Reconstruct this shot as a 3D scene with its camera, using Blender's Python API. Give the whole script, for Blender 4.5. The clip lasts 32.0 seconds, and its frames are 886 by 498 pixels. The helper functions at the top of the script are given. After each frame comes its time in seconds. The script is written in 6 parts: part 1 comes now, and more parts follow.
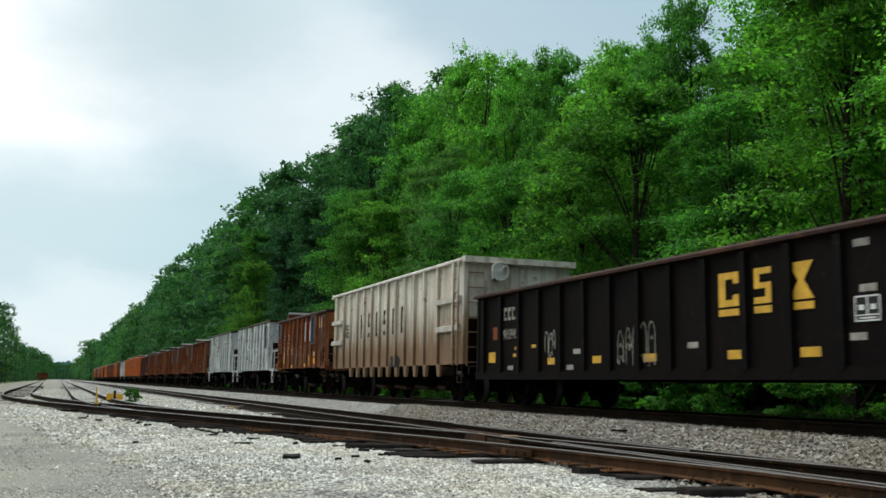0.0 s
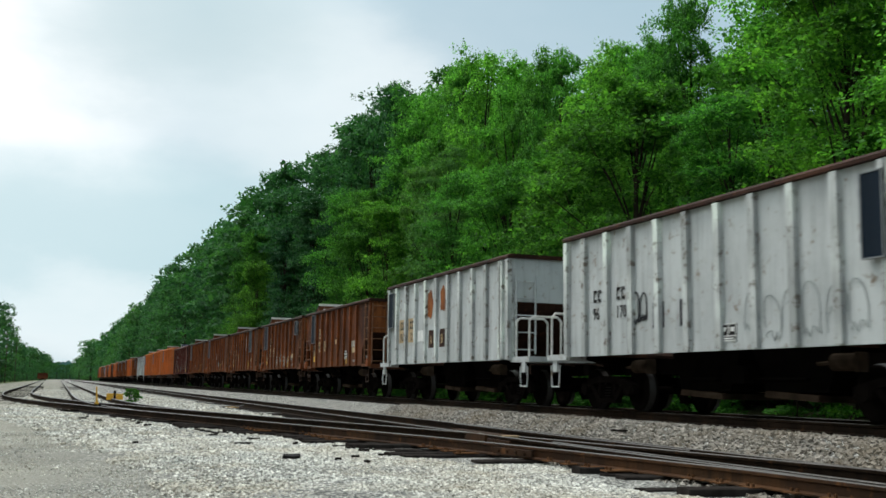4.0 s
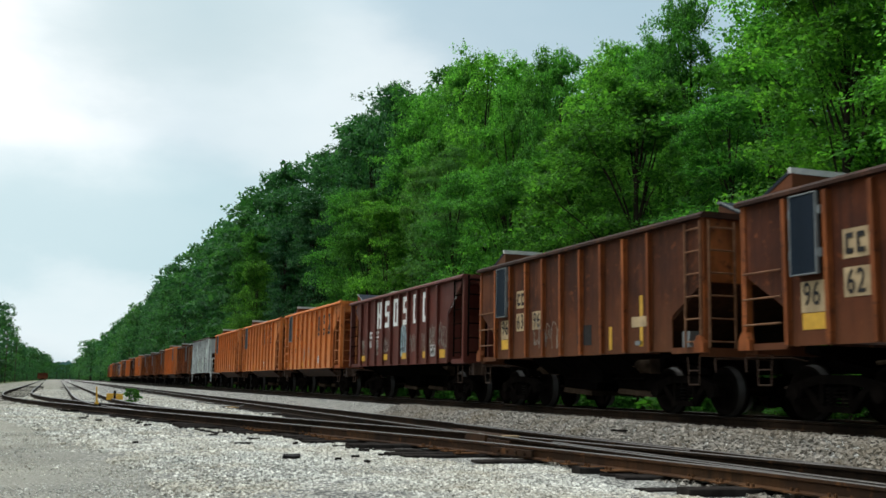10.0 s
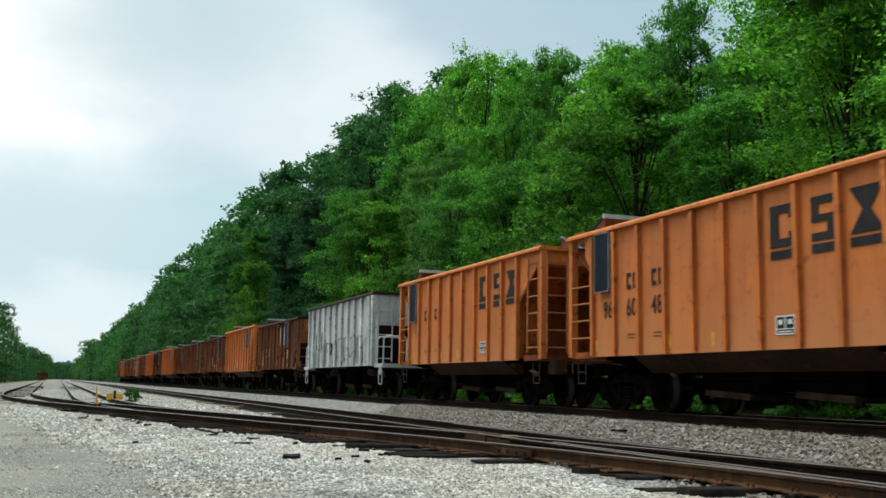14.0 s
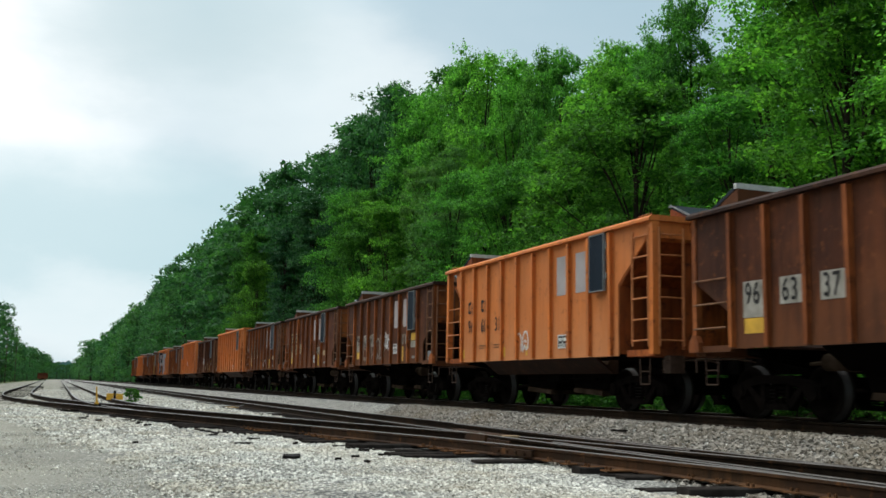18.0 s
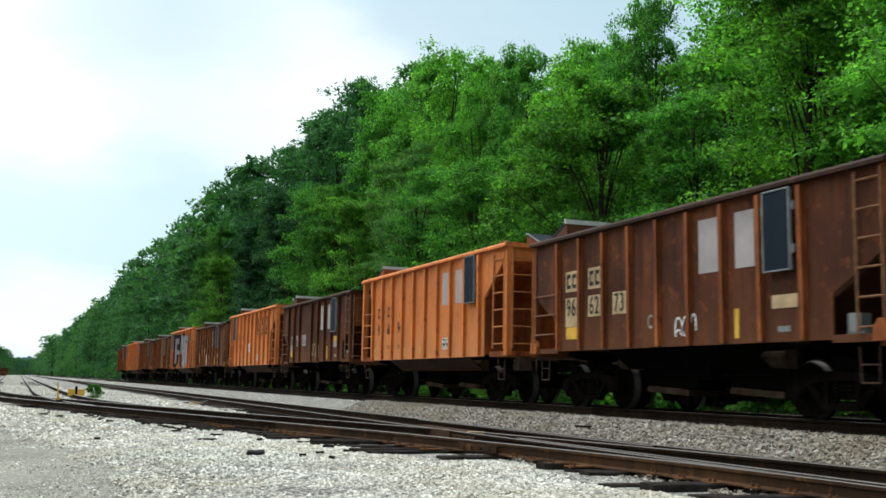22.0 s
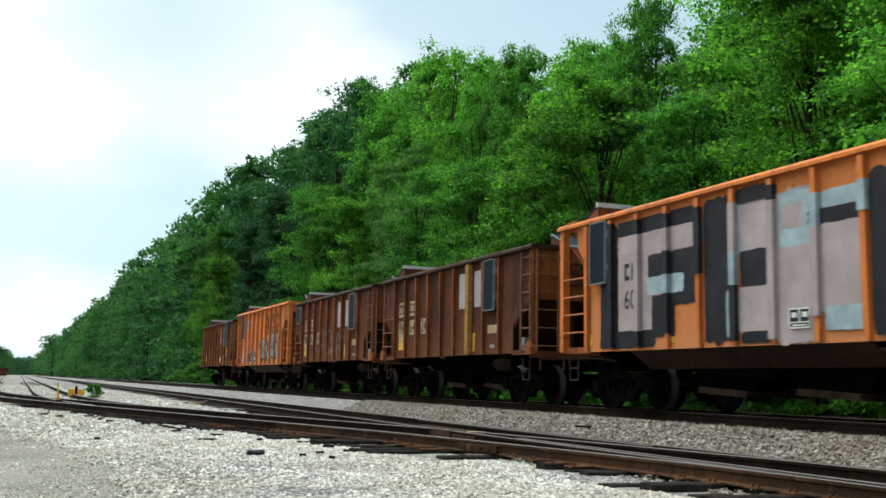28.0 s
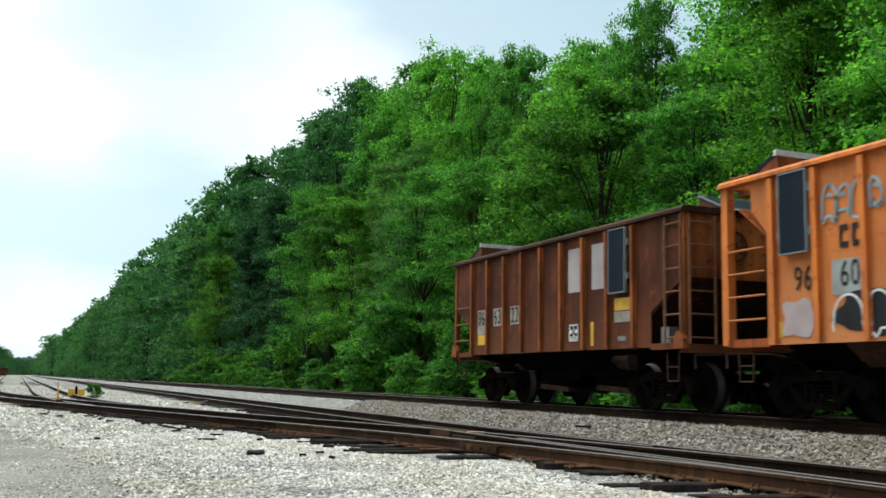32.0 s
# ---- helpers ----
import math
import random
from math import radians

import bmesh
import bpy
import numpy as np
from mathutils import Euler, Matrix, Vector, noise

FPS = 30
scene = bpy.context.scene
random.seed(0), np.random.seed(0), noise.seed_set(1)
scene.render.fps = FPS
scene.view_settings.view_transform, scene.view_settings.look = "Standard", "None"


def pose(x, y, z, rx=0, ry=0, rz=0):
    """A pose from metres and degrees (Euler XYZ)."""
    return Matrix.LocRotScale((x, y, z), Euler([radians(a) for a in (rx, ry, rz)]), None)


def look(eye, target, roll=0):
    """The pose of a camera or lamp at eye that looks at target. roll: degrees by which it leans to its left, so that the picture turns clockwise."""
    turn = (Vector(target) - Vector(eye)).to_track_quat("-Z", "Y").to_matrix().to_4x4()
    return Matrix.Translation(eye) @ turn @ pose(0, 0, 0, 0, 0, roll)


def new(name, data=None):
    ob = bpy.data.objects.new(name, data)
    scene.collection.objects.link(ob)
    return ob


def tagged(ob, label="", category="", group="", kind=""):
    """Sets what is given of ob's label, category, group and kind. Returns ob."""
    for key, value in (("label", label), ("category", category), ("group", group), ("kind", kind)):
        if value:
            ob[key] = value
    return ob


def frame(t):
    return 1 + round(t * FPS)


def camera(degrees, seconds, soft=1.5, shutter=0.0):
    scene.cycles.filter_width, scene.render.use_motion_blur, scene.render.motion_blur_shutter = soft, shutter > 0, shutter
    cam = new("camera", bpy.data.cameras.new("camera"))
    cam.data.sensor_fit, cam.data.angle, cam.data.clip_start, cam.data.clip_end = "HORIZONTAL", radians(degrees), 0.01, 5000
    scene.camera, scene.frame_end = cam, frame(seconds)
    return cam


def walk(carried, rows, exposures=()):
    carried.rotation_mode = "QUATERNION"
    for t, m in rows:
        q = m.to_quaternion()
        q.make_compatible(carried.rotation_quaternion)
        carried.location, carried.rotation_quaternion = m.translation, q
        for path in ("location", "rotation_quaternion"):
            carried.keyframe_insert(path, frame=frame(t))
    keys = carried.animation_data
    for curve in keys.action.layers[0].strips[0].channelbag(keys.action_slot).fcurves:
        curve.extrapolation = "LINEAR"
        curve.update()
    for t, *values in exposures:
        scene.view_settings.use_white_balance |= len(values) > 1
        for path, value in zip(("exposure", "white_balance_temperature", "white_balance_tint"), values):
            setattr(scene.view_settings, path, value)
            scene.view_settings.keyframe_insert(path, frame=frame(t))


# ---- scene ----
# Camera: on a tripod beside the yard, with one quick pan.
cam = camera(46.68, 32.0, soft=1.6, shutter=0.2)
EYE = (0.0, 0.0, 0.96)


def eye_pose(rx, ry, rz):
    return pose(*EYE, rx, ry, rz)


PAN = [(0, 97.603, -1.066, -20.332), (19.6, 97.603, -1.066, -20.332), (19.7, 97.603, -1.067, -20.36),
       (19.8, 97.603, -1.07, -20.56), (19.9, 97.58, -1.09, -21.24), (20.0, 97.52, -1.11, -21.97),
       (20.1, 97.43, -1.128, -22.42), (20.2, 97.41, -1.13, -22.40), (20.3, 97.42, -1.128, -22.23),
       (20.5, 97.421, -1.128, -22.27), (20.8, 97.421, -1.128, -22.25), (32, 97.421, -1.128, -22.25)]
walk(cam, [(t, eye_pose(a, b, c)) for t, a, b, c in PAN], exposures=[(0, -0.08), (19.7, -0.08), (20.6, 0.24), (32, 0.24)])


# ---- world and light: a bright overcast sky, the sun behind thin cloud ahead ----
world = bpy.data.worlds.new("overcast_sky")
scene.world = world
world.use_nodes = True
wt = world.node_tree
wt.nodes.clear()
SUN_ELEV, SUN_AZ = radians(70), radians(-52)      # azimuth from +y towards +x
THIN_ELEV = radians(57)      # the middle of the thin, bright part of the cloud


def node(tree, kind, **values):
    n = tree.nodes.new(kind)
    for key, value in values.items():
        n.inputs[key.replace("_", " ")].default_value = value
    return n


def ramp(tree, stops):
    n = tree.nodes.new("ShaderNodeValToRGB")
    while len(n.color_ramp.elements) < len(stops):
        n.color_ramp.elements.new(0.5)
    for e, (p, c) in zip(n.color_ramp.elements, stops):
        e.position = p
        e.color = (c, c, c, 1) if isinstance(c, (int, float)) else (*c, 1)
    return n


def mixrgb(tree, fac, a, b, blend="MIX"):
    n = tree.nodes.new("ShaderNodeMix")
    n.data_type, n.blend_type = "RGBA", blend
    for sock, val in ((n.inputs[0], fac), (n.inputs[6], a), (n.inputs[7], b)):
        if hasattr(val, "is_linked"):
            tree.links.new(val, sock)
        elif isinstance(val, tuple):
            sock.default_value = (*val, 1)
        else:
            sock.default_value = val
    return n.outputs[2]


sky = wt.nodes.new("ShaderNodeTexSky")
sky.sky_type, sky.sun_disc = "NISHITA", False
sky.sun_elevation, sky.sun_rotation = SUN_ELEV, SUN_AZ
clear = mixrgb(wt, 1.0, sky.outputs[0], (0.11, 0.11, 0.11), "MULTIPLY")
wc = wt.nodes.new("ShaderNodeTexCoord")
wm = wt.nodes.new("ShaderNodeMapping")
wm.inputs["Scale"].default_value = (1.0, 1.0, 2.2)
wm.inputs["Location"].default_value = (0.55, 0.1, 0.0)
wt.links.new(wc.outputs["Generated"], wm.inputs[0])
wn = node(wt, "ShaderNodeTexNoise", Scale=2.1, Detail=5.0, Roughness=0.52)
wt.links.new(wm.outputs[0], wn.inputs["Vector"])
wr = ramp(wt, [(0.30, (0.58, 0.77, 0.86)), (0.43, (0.77, 0.94, 1.00)), (0.53, (0.97, 1.07, 1.09)), (0.64, (1.18, 1.21, 1.21))])
wt.links.new(wn.outputs[0], wr.inputs[0])
# the cloud is thinner and brighter towards the sun
wd = wt.nodes.new("ShaderNodeVectorMath")
wd.operation = "DOT_PRODUCT"
wd.inputs[1].default_value = (math.sin(SUN_AZ) * math.cos(THIN_ELEV), math.cos(SUN_AZ) * math.cos(THIN_ELEV), math.sin(THIN_ELEV))
wt.links.new(wc.outputs["Generated"], wd.inputs[0])
wg = ramp(wt, [(0.0, (0.48, 0.53, 0.57)), (0.16, (0.45, 0.56, 0.65)), (0.38, (0.68, 0.76, 0.80)), (0.54, (0.94, 0.96, 0.97)), (0.66, (1.22, 1.20, 1.18)), (0.80, (1.9, 1.85, 1.8)), (1.0, (2.2, 2.15, 2.1))])
wt.links.new(wd.outputs["Value"], wg.inputs[0])
cover = mixrgb(wt, 0.93, clear, mixrgb(wt, 1.0, wr.outputs[0], wg.outputs[0], "MULTIPLY"))


def cloud(base, way, colour, inner, outer, amount, flat=1.0):
    """A soft bank of cloud or a thin place in it round one direction, its edge frayed by noise; flat widens it sideways."""
    d = Vector((way[0], way[1], way[2] * flat)).normalized()
    v = wt.nodes.new("ShaderNodeMapping")
    v.inputs["Scale"].default_value = (1, 1, flat)
    wt.links.new(frayed, v.inputs[0])
    unit = wt.nodes.new("ShaderNodeVectorMath")
    unit.operation = "NORMALIZE"
    wt.links.new(v.outputs[0], unit.inputs[0])
    dot = wt.nodes.new("ShaderNodeVectorMath")
    dot.operation = "DOT_PRODUCT"
    dot.inputs[1].default_value = d
    wt.links.new(unit.outputs[0], dot.inputs[0])
    fade = wt.nodes.new("ShaderNodeMapRange")
    fade.interpolation_type = "SMOOTHSTEP"
    for key, value in (("From Min", math.cos(radians(outer))), ("From Max", math.cos(radians(inner))), ("To Min", 0.0), ("To Max", amount)):
        fade.inputs[key].default_value = value
    wt.links.new(dot.outputs["Value"], fade.inputs["Value"])
    return mixrgb(wt, fade.outputs[0], base, colour)


fray = node(wt, "ShaderNodeTexNoise", Scale=5.0, Detail=6.0, Roughness=0.55)
wt.links.new(wm.outputs[0], fray.inputs["Vector"])
shake = wt.nodes.new("ShaderNodeVectorMath")
shake.operation = "MULTIPLY_ADD"
shake.inputs[1].default_value = (0.16, 0.16, 0.12)
wt.links.new(fray.outputs["Color"], shake.inputs[0])
wt.links.new(wc.outputs["Generated"], shake.inputs[2])
middle = wt.nodes.new("ShaderNodeVectorMath")
middle.operation = "SUBTRACT"
middle.inputs[1].default_value = (0.08, 0.08, 0.06)
wt.links.new(shake.outputs[0], middle.inputs[0])
frayed = middle.outputs[0]
cover = cloud(cover, (0.45, 0.82, 0.38), (0.45, 0.62, 0.73), 1, 17, 0.7)
cover = cloud(cover, (0.21, 0.94, 0.265), (1.00, 1.07, 1.09), 1, 9, 0.6)
cover = cloud(cover, (-0.07, 0.97, 0.235), (1.22, 1.24, 1.25), 0.5, 13, 0.8)
cover = cloud(cover, (0.08, 0.95, 0.34), (0.62, 0.77, 0.82), 1, 10, 0.8, 1.5)
cover = cloud(cover, (0.02, 0.99, 0.125), (0.60, 0.80, 0.86), 1, 16, 0.85, 3.2)
cover = cloud(cover, (0.05, 1.0, 0.06), (0.92, 1.02, 1.05), 1, 8, 0.7, 2.5)
wb = wt.nodes.new("ShaderNodeBackground")
wb.inputs[1].default_value = 1.0
wt.links.new(cover, wb.inputs[0])
wo = wt.nodes.new("ShaderNodeOutputWorld")
wt.links.new(wb.outputs[0], wo.inputs[0])

lamp = bpy.data.lights.new("sun", "SUN")
lamp.energy, lamp.angle, lamp.color = 1.8, radians(18), (1.0, 0.96, 0.9)
sun = new("sun", lamp)
sun.matrix_world = look((0, 0, 60), (-math.sin(SUN_AZ) * math.cos(SUN_ELEV) * 60, -math.cos(SUN_AZ) * math.cos(SUN_ELEV) * 60,
                                     60 - math.sin(SUN_ELEV) * 60))


# ---- materials ----
def material(name):
    m = bpy.data.materials.new(name)
    m.use_nodes = True
    t = m.node_tree
    return m, t, t.nodes["Principled BSDF"]


def coords(t, scale=(1, 1, 1), shift=0.0):
    """Local coordinates, shifted by each object's own random number."""
    c = t.nodes.new("ShaderNodeTexCoord")
    mp = t.nodes.new("ShaderNodeMapping")
    mp.inputs["Scale"].default_value = scale
    t.links.new(c.outputs["Object"], mp.inputs[0])
    if shift:
        info = t.nodes.new("ShaderNodeObjectInfo")
        mul = t.nodes.new("ShaderNodeMath")
        mul.operation = "MULTIPLY"
        mul.inputs[1].default_value = shift
        t.links.new(info.outputs["Random"], mul.inputs[0])
        t.links.new(mul.outputs[0], mp.inputs["Location"])
    return mp.outputs[0]


def noise_of(t, vec, scale, detail=4.0, rough=0.55):
    n = node(t, "ShaderNodeTexNoise", Scale=scale, Detail=detail, Roughness=rough)
    t.links.new(vec, n.inputs["Vector"])
    return n.outputs[0]


def curve_of(t, value, stops):
    r = ramp(t, stops)
    t.links.new(value, r.inputs[0])
    return r.outputs[0]


def bump_of(t, bsdf, height, strength, dist=0.02):
    b = t.nodes.new("ShaderNodeBump")
    b.inputs["Strength"].default_value, b.inputs["Distance"].default_value = strength, dist
    t.links.new(height, b.inputs["Height"])
    t.links.new(b.outputs[0], bsdf.inputs["Normal"])


def painted_steel(name, base, worn, rust=(0.10, 0.035, 0.015), wear=0.5, rough=0.72, streak=1.0, dust=None):
    """Old paint on steel: blotches, rain streaks that run down, rust spots and a fine grain."""
    m, t, b = material(name)
    v = coords(t, (1, 1, 1), 40)
    s = coords(t, (3.0, 3.0, 0.22), 40)
    blot = curve_of(t, noise_of(t, v, 0.9, 5), [(0.36, 0.0), (0.66, 1.0)])
    col = mixrgb(t, blot, base, worn)
    if wear >= 0.4:
        wide = noise_of(t, coords(t, (1.0, 0.8, 0.6), 70), 0.7, 4, 0.6)
        col = mixrgb(t, curve_of(t, wide, [(0.46, 0.0), (0.62, 0.65)]), col, tuple(c * 0.42 for c in base))
        col = mixrgb(t, curve_of(t, wide, [(0.34, 0.7), (0.47, 0.0)]), col, (base[0] * 1.55, base[1] * 1.65, base[2] * 1.5))
    run = curve_of(t, noise_of(t, s, 2.2, 6, 0.66), [(0.46, 0.0), (0.70, 0.80 * streak)])
    col = mixrgb(t, run, col, tuple(c * 0.45 for c in worn))
    spots = curve_of(t, noise_of(t, v, 5.5, 7, 0.68), [(0.62 - 0.12 * wear, 0.0), (0.70 - 0.10 * wear, 0.85)])
    col = mixrgb(t, spots, col, rust)
    if dust:
        # pale dust and washed-down rust on the lower third, with a ragged upper edge
        x = t.nodes.new("ShaderNodeSeparateXYZ")
        c = t.nodes.new("ShaderNodeTexCoord")
        t.links.new(c.outputs["Object"], x.inputs[0])
        add = t.nodes.new("ShaderNodeMath")
        add.operation = "MULTIPLY_ADD"
        add.inputs[1].default_value = -1.9
        t.links.new(noise_of(t, coords(t, (1.4, 1.4, 0.5), 90), 1.3, 6, 0.62), add.inputs[0])
        t.links.new(x.outputs[2], add.inputs[2])
        low = t.nodes.new("ShaderNodeMapRange")
        for key, value in (("From Min", 1.15), ("From Max", 0.10), ("To Min", 0.0), ("To Max", 0.62)):
            low.inputs[key].default_value = value
        t.links.new(add.outputs[0], low.inputs["Value"])
        col = mixrgb(t, low.outputs[0], col, dust)
    t.links.new(col, b.inputs["Base Color"])
    b.inputs["Roughness"].default_value = rough
    b.inputs["Specular IOR Level"].default_value = 0.16 if max(base) > 0.03 else 0.03
    bump_of(t, b, noise_of(t, v, 9.0, 6), 0.22, 0.03)
    return m


def plain(name, base, rough=0.6, metal=0.0, vary=0.25, scale=6.0):
    m, t, b = material(name)
    v = coords(t, (1, 1, 1), 30)
    col = mixrgb(t, curve_of(t, noise_of(t, v, scale, 5), [(0.3, 0.0), (0.7, 1.0)]), tuple(c * (1 - vary) for c in base), tuple(min(1, c * (1 + vary)) for c in base))
    t.links.new(col, b.inputs["Base Color"])
    b.inputs["Roughness"].default_value, b.inputs["Metallic"].default_value = rough, metal
    b.inputs["Specular IOR Level"].default_value = 0.5 if rough < 0.6 else 0.15 if rough < 0.8 else 0.0
    bump_of(t, b, noise_of(t, v, scale * 4, 4), 0.15, 0.01)
    return m


BROWN = painted_steel("rust_brown_steel", (0.090, 0.0250, 0.0085), (0.042, 0.0130, 0.0064), (0.145, 0.045, 0.013), 0.40, dust=(0.130, 0.048, 0.020))
BROWN_DARK = painted_steel("dark_brown_steel", (0.044, 0.016, 0.0080), (0.024, 0.0098, 0.0062), (0.085, 0.031, 0.012), 0.4)
BROWN_RED = painted_steel("red_brown_steel", (0.104, 0.0265, 0.0088), (0.050, 0.0142, 0.0068), (0.165, 0.048, 0.014), 0.40, dust=(0.150, 0.052, 0.021))
RIB_BROWN = painted_steel("rusty_post_steel", (0.30, 0.084, 0.023), (0.15, 0.043, 0.015), (0.07, 0.024, 0.010), 0.4, 0.7, 0.8)
ORANGE = painted_steel("faded_orange_paint", (0.58, 0.176, 0.045), (0.47, 0.148, 0.045), (0.30, 0.092, 0.028), 0.34, 0.6, 0.38, (0.54, 0.220, 0.092))
ORANGE_RIB = painted_steel("orange_post_paint", (0.66, 0.190, 0.040), (0.48, 0.145, 0.040), (0.18, 0.058, 0.024), 0.38, 0.6, 0.7)
# Darker and redder than the side orange, for the end parts.
END_ORANGE = painted_steel("dark_red_orange_paint", (0.34, 0.082, 0.020), (0.14, 0.038, 0.013), (0.07, 0.024, 0.012), 0.5, 0.65, 1.0)
# Rust orange, with the skylight that falls on the wagon ends put into it.
END_BROWN = painted_steel("skylit_rust_steel", (0.36, 0.115, 0.030), (0.16, 0.050, 0.017), (0.06, 0.023, 0.013), 0.5, 0.7, 1.0)
GREY = painted_steel("weathered_grey_paint", (0.53, 0.55, 0.55), (0.42, 0.435, 0.435), (0.20, 0.14, 0.09), 0.30, 0.6, 0.5)
GREY_RIB = painted_steel("chalky_grey_paint", (0.62, 0.64, 0.63), (0.46, 0.47, 0.46), (0.10, 0.07, 0.045), 0.62, 0.6, 0.5)
MAROON = painted_steel("maroon_paint", (0.125, 0.032, 0.023), (0.085, 0.026, 0.020), (0.13, 0.05, 0.03), 0.15, 0.55, 0.4)


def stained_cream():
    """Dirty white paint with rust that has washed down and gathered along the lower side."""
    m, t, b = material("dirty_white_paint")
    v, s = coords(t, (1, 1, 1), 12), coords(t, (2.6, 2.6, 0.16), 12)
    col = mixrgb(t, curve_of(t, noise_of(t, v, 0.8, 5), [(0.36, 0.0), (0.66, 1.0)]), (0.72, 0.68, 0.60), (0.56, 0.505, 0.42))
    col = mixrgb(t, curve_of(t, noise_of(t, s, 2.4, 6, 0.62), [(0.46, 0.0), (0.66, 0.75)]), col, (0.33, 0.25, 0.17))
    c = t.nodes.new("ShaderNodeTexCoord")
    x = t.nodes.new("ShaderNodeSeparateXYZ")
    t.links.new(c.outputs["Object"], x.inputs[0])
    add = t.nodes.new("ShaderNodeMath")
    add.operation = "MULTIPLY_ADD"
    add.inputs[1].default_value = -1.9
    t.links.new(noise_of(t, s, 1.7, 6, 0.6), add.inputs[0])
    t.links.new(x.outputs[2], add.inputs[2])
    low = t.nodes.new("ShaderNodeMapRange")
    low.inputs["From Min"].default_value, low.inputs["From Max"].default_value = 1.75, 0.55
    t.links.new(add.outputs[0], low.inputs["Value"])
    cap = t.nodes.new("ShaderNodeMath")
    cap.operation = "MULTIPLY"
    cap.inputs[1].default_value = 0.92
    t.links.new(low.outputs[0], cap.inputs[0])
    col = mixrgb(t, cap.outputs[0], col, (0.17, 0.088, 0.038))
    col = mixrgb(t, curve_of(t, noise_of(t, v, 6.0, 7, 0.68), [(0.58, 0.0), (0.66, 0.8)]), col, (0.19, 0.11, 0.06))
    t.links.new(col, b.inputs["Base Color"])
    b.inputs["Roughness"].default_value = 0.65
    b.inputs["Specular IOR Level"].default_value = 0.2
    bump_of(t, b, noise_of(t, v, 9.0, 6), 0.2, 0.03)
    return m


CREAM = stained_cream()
CREAM_RIM = plain("weathered_cream_paint", (0.46, 0.43, 0.38), 0.7, 0.0, 0.25, 3.0)
BLACK = painted_steel("worn_black_paint", (0.0062, 0.0050, 0.0047), (0.0095, 0.0072, 0.0065), (0.030, 0.014, 0.009), 0.12, 0.6, 0.5)
BLACK_RIB = painted_steel("sooty_post_paint", (0.0095, 0.0080, 0.0078), (0.006, 0.0052, 0.0050), (0.024, 0.018, 0.013), 0.2, 0.6, 0.5)
# Grimy running gear, tread included: shade under the wagons is put into these near-blacks.
UNDER = plain("shade_black_grimy_steel", (0.0035, 0.0030, 0.0027), 0.95, 0.0, 0.4, 4.0)
CAST = plain("shade_black_greasy_steel", (0.0056, 0.0044, 0.0038), 0.82, 0.0, 0.55, 5.0)
TREAD = plain("polished_wheel_tread", (0.020, 0.018, 0.017), 0.45, 0.6, 0.2, 8.0)
CHUTE = plain("dusty_chute_steel", (0.045, 0.031, 0.022), 0.9, 0.0, 0.5, 3.0)
STEP = plain("dark_step_steel", (0.045, 0.026, 0.018), 0.7, 0.0, 0.4, 9.0)
RUNG = plain("rung_steel", (0.17, 0.08, 0.042), 0.65, 0.0, 0.35, 9.0)
RUNG_ORANGE = plain("orange_rung_steel", (0.42, 0.15, 0.055), 0.6, 0.0, 0.25, 9.0)
RAIL_WHITE = plain("white_handrail_paint", (0.56, 0.55, 0.52), 0.6, 0.0, 0.2, 8.0)
TAN = plain("tan_stencil_patch", (0.40, 0.29, 0.17), 0.7, 0.0, 0.3, 3.0)
PALE = plain("pale_lilac_patch", (0.33, 0.295, 0.295), 0.6, 0.0, 0.15, 2.0)
YELLOW = plain("yellow_reflective_sheet", (0.60, 0.33, 0.025), 0.5, 0.0, 0.2, 5.0)
TIMBER = plain("bare_timber", (0.30, 0.165, 0.055), 0.8, 0.0, 0.3, 7.0)
INK = plain("black_stencil_paint", (0.022, 0.020, 0.020), 0.7, 0.0, 0.3, 6.0)
WHITE = plain("white_stencil_paint", (0.70, 0.70, 0.68), 0.6, 0.0, 0.15, 5.0)
CHALK = plain("chalky_spray_paint", (0.30, 0.275, 0.24), 0.8, 0.0, 0.35, 4.0)
SPRAY_GREY = plain("silver_spray_paint", (0.25, 0.275, 0.27), 0.6, 0.0, 0.3, 2.5)
SPRAY_BLACK = plain("black_spray_paint", (0.018, 0.018, 0.022), 0.6, 0.0, 0.35, 2.5)
SPRAY_BLUE = plain("pale_blue_spray_paint", (0.27, 0.345, 0.375), 0.65, 0.0, 0.3, 2.5)
SPRAY_LILAC = plain("lilac_spray_paint", (0.35, 0.285, 0.285), 0.65, 0.0, 0.2, 1.8)
ALU = plain("aluminium_frame", (0.20, 0.21, 0.215), 0.5, 0.3, 0.1, 9.0)
BALLAST_LOAD = plain("pale_crushed_stone", (0.52, 0.52, 0.50), 0.9, 0.0, 0.35, 30.0)


def cells_material():
    m, t, b = material("solar_cells")
    br = node(t, "ShaderNodeTexBrick", Scale=6.0, Mortar_Size=0.02)
    br.offset = 0
    br.inputs["Color1"].default_value, br.inputs["Color2"].default_value = (0.008, 0.014, 0.022, 1), (0.012, 0.019, 0.030, 1)
    br.inputs["Mortar"].default_value = (0.025, 0.030, 0.038, 1)
    t.links.new(coords(t), br.inputs["Vector"])
    t.links.new(br.outputs[0], b.inputs["Base Color"])
    b.inputs["Roughness"].default_value = 0.45
    b.inputs["Specular IOR Level"].default_value = 0.03
    return m


CELLS = cells_material()


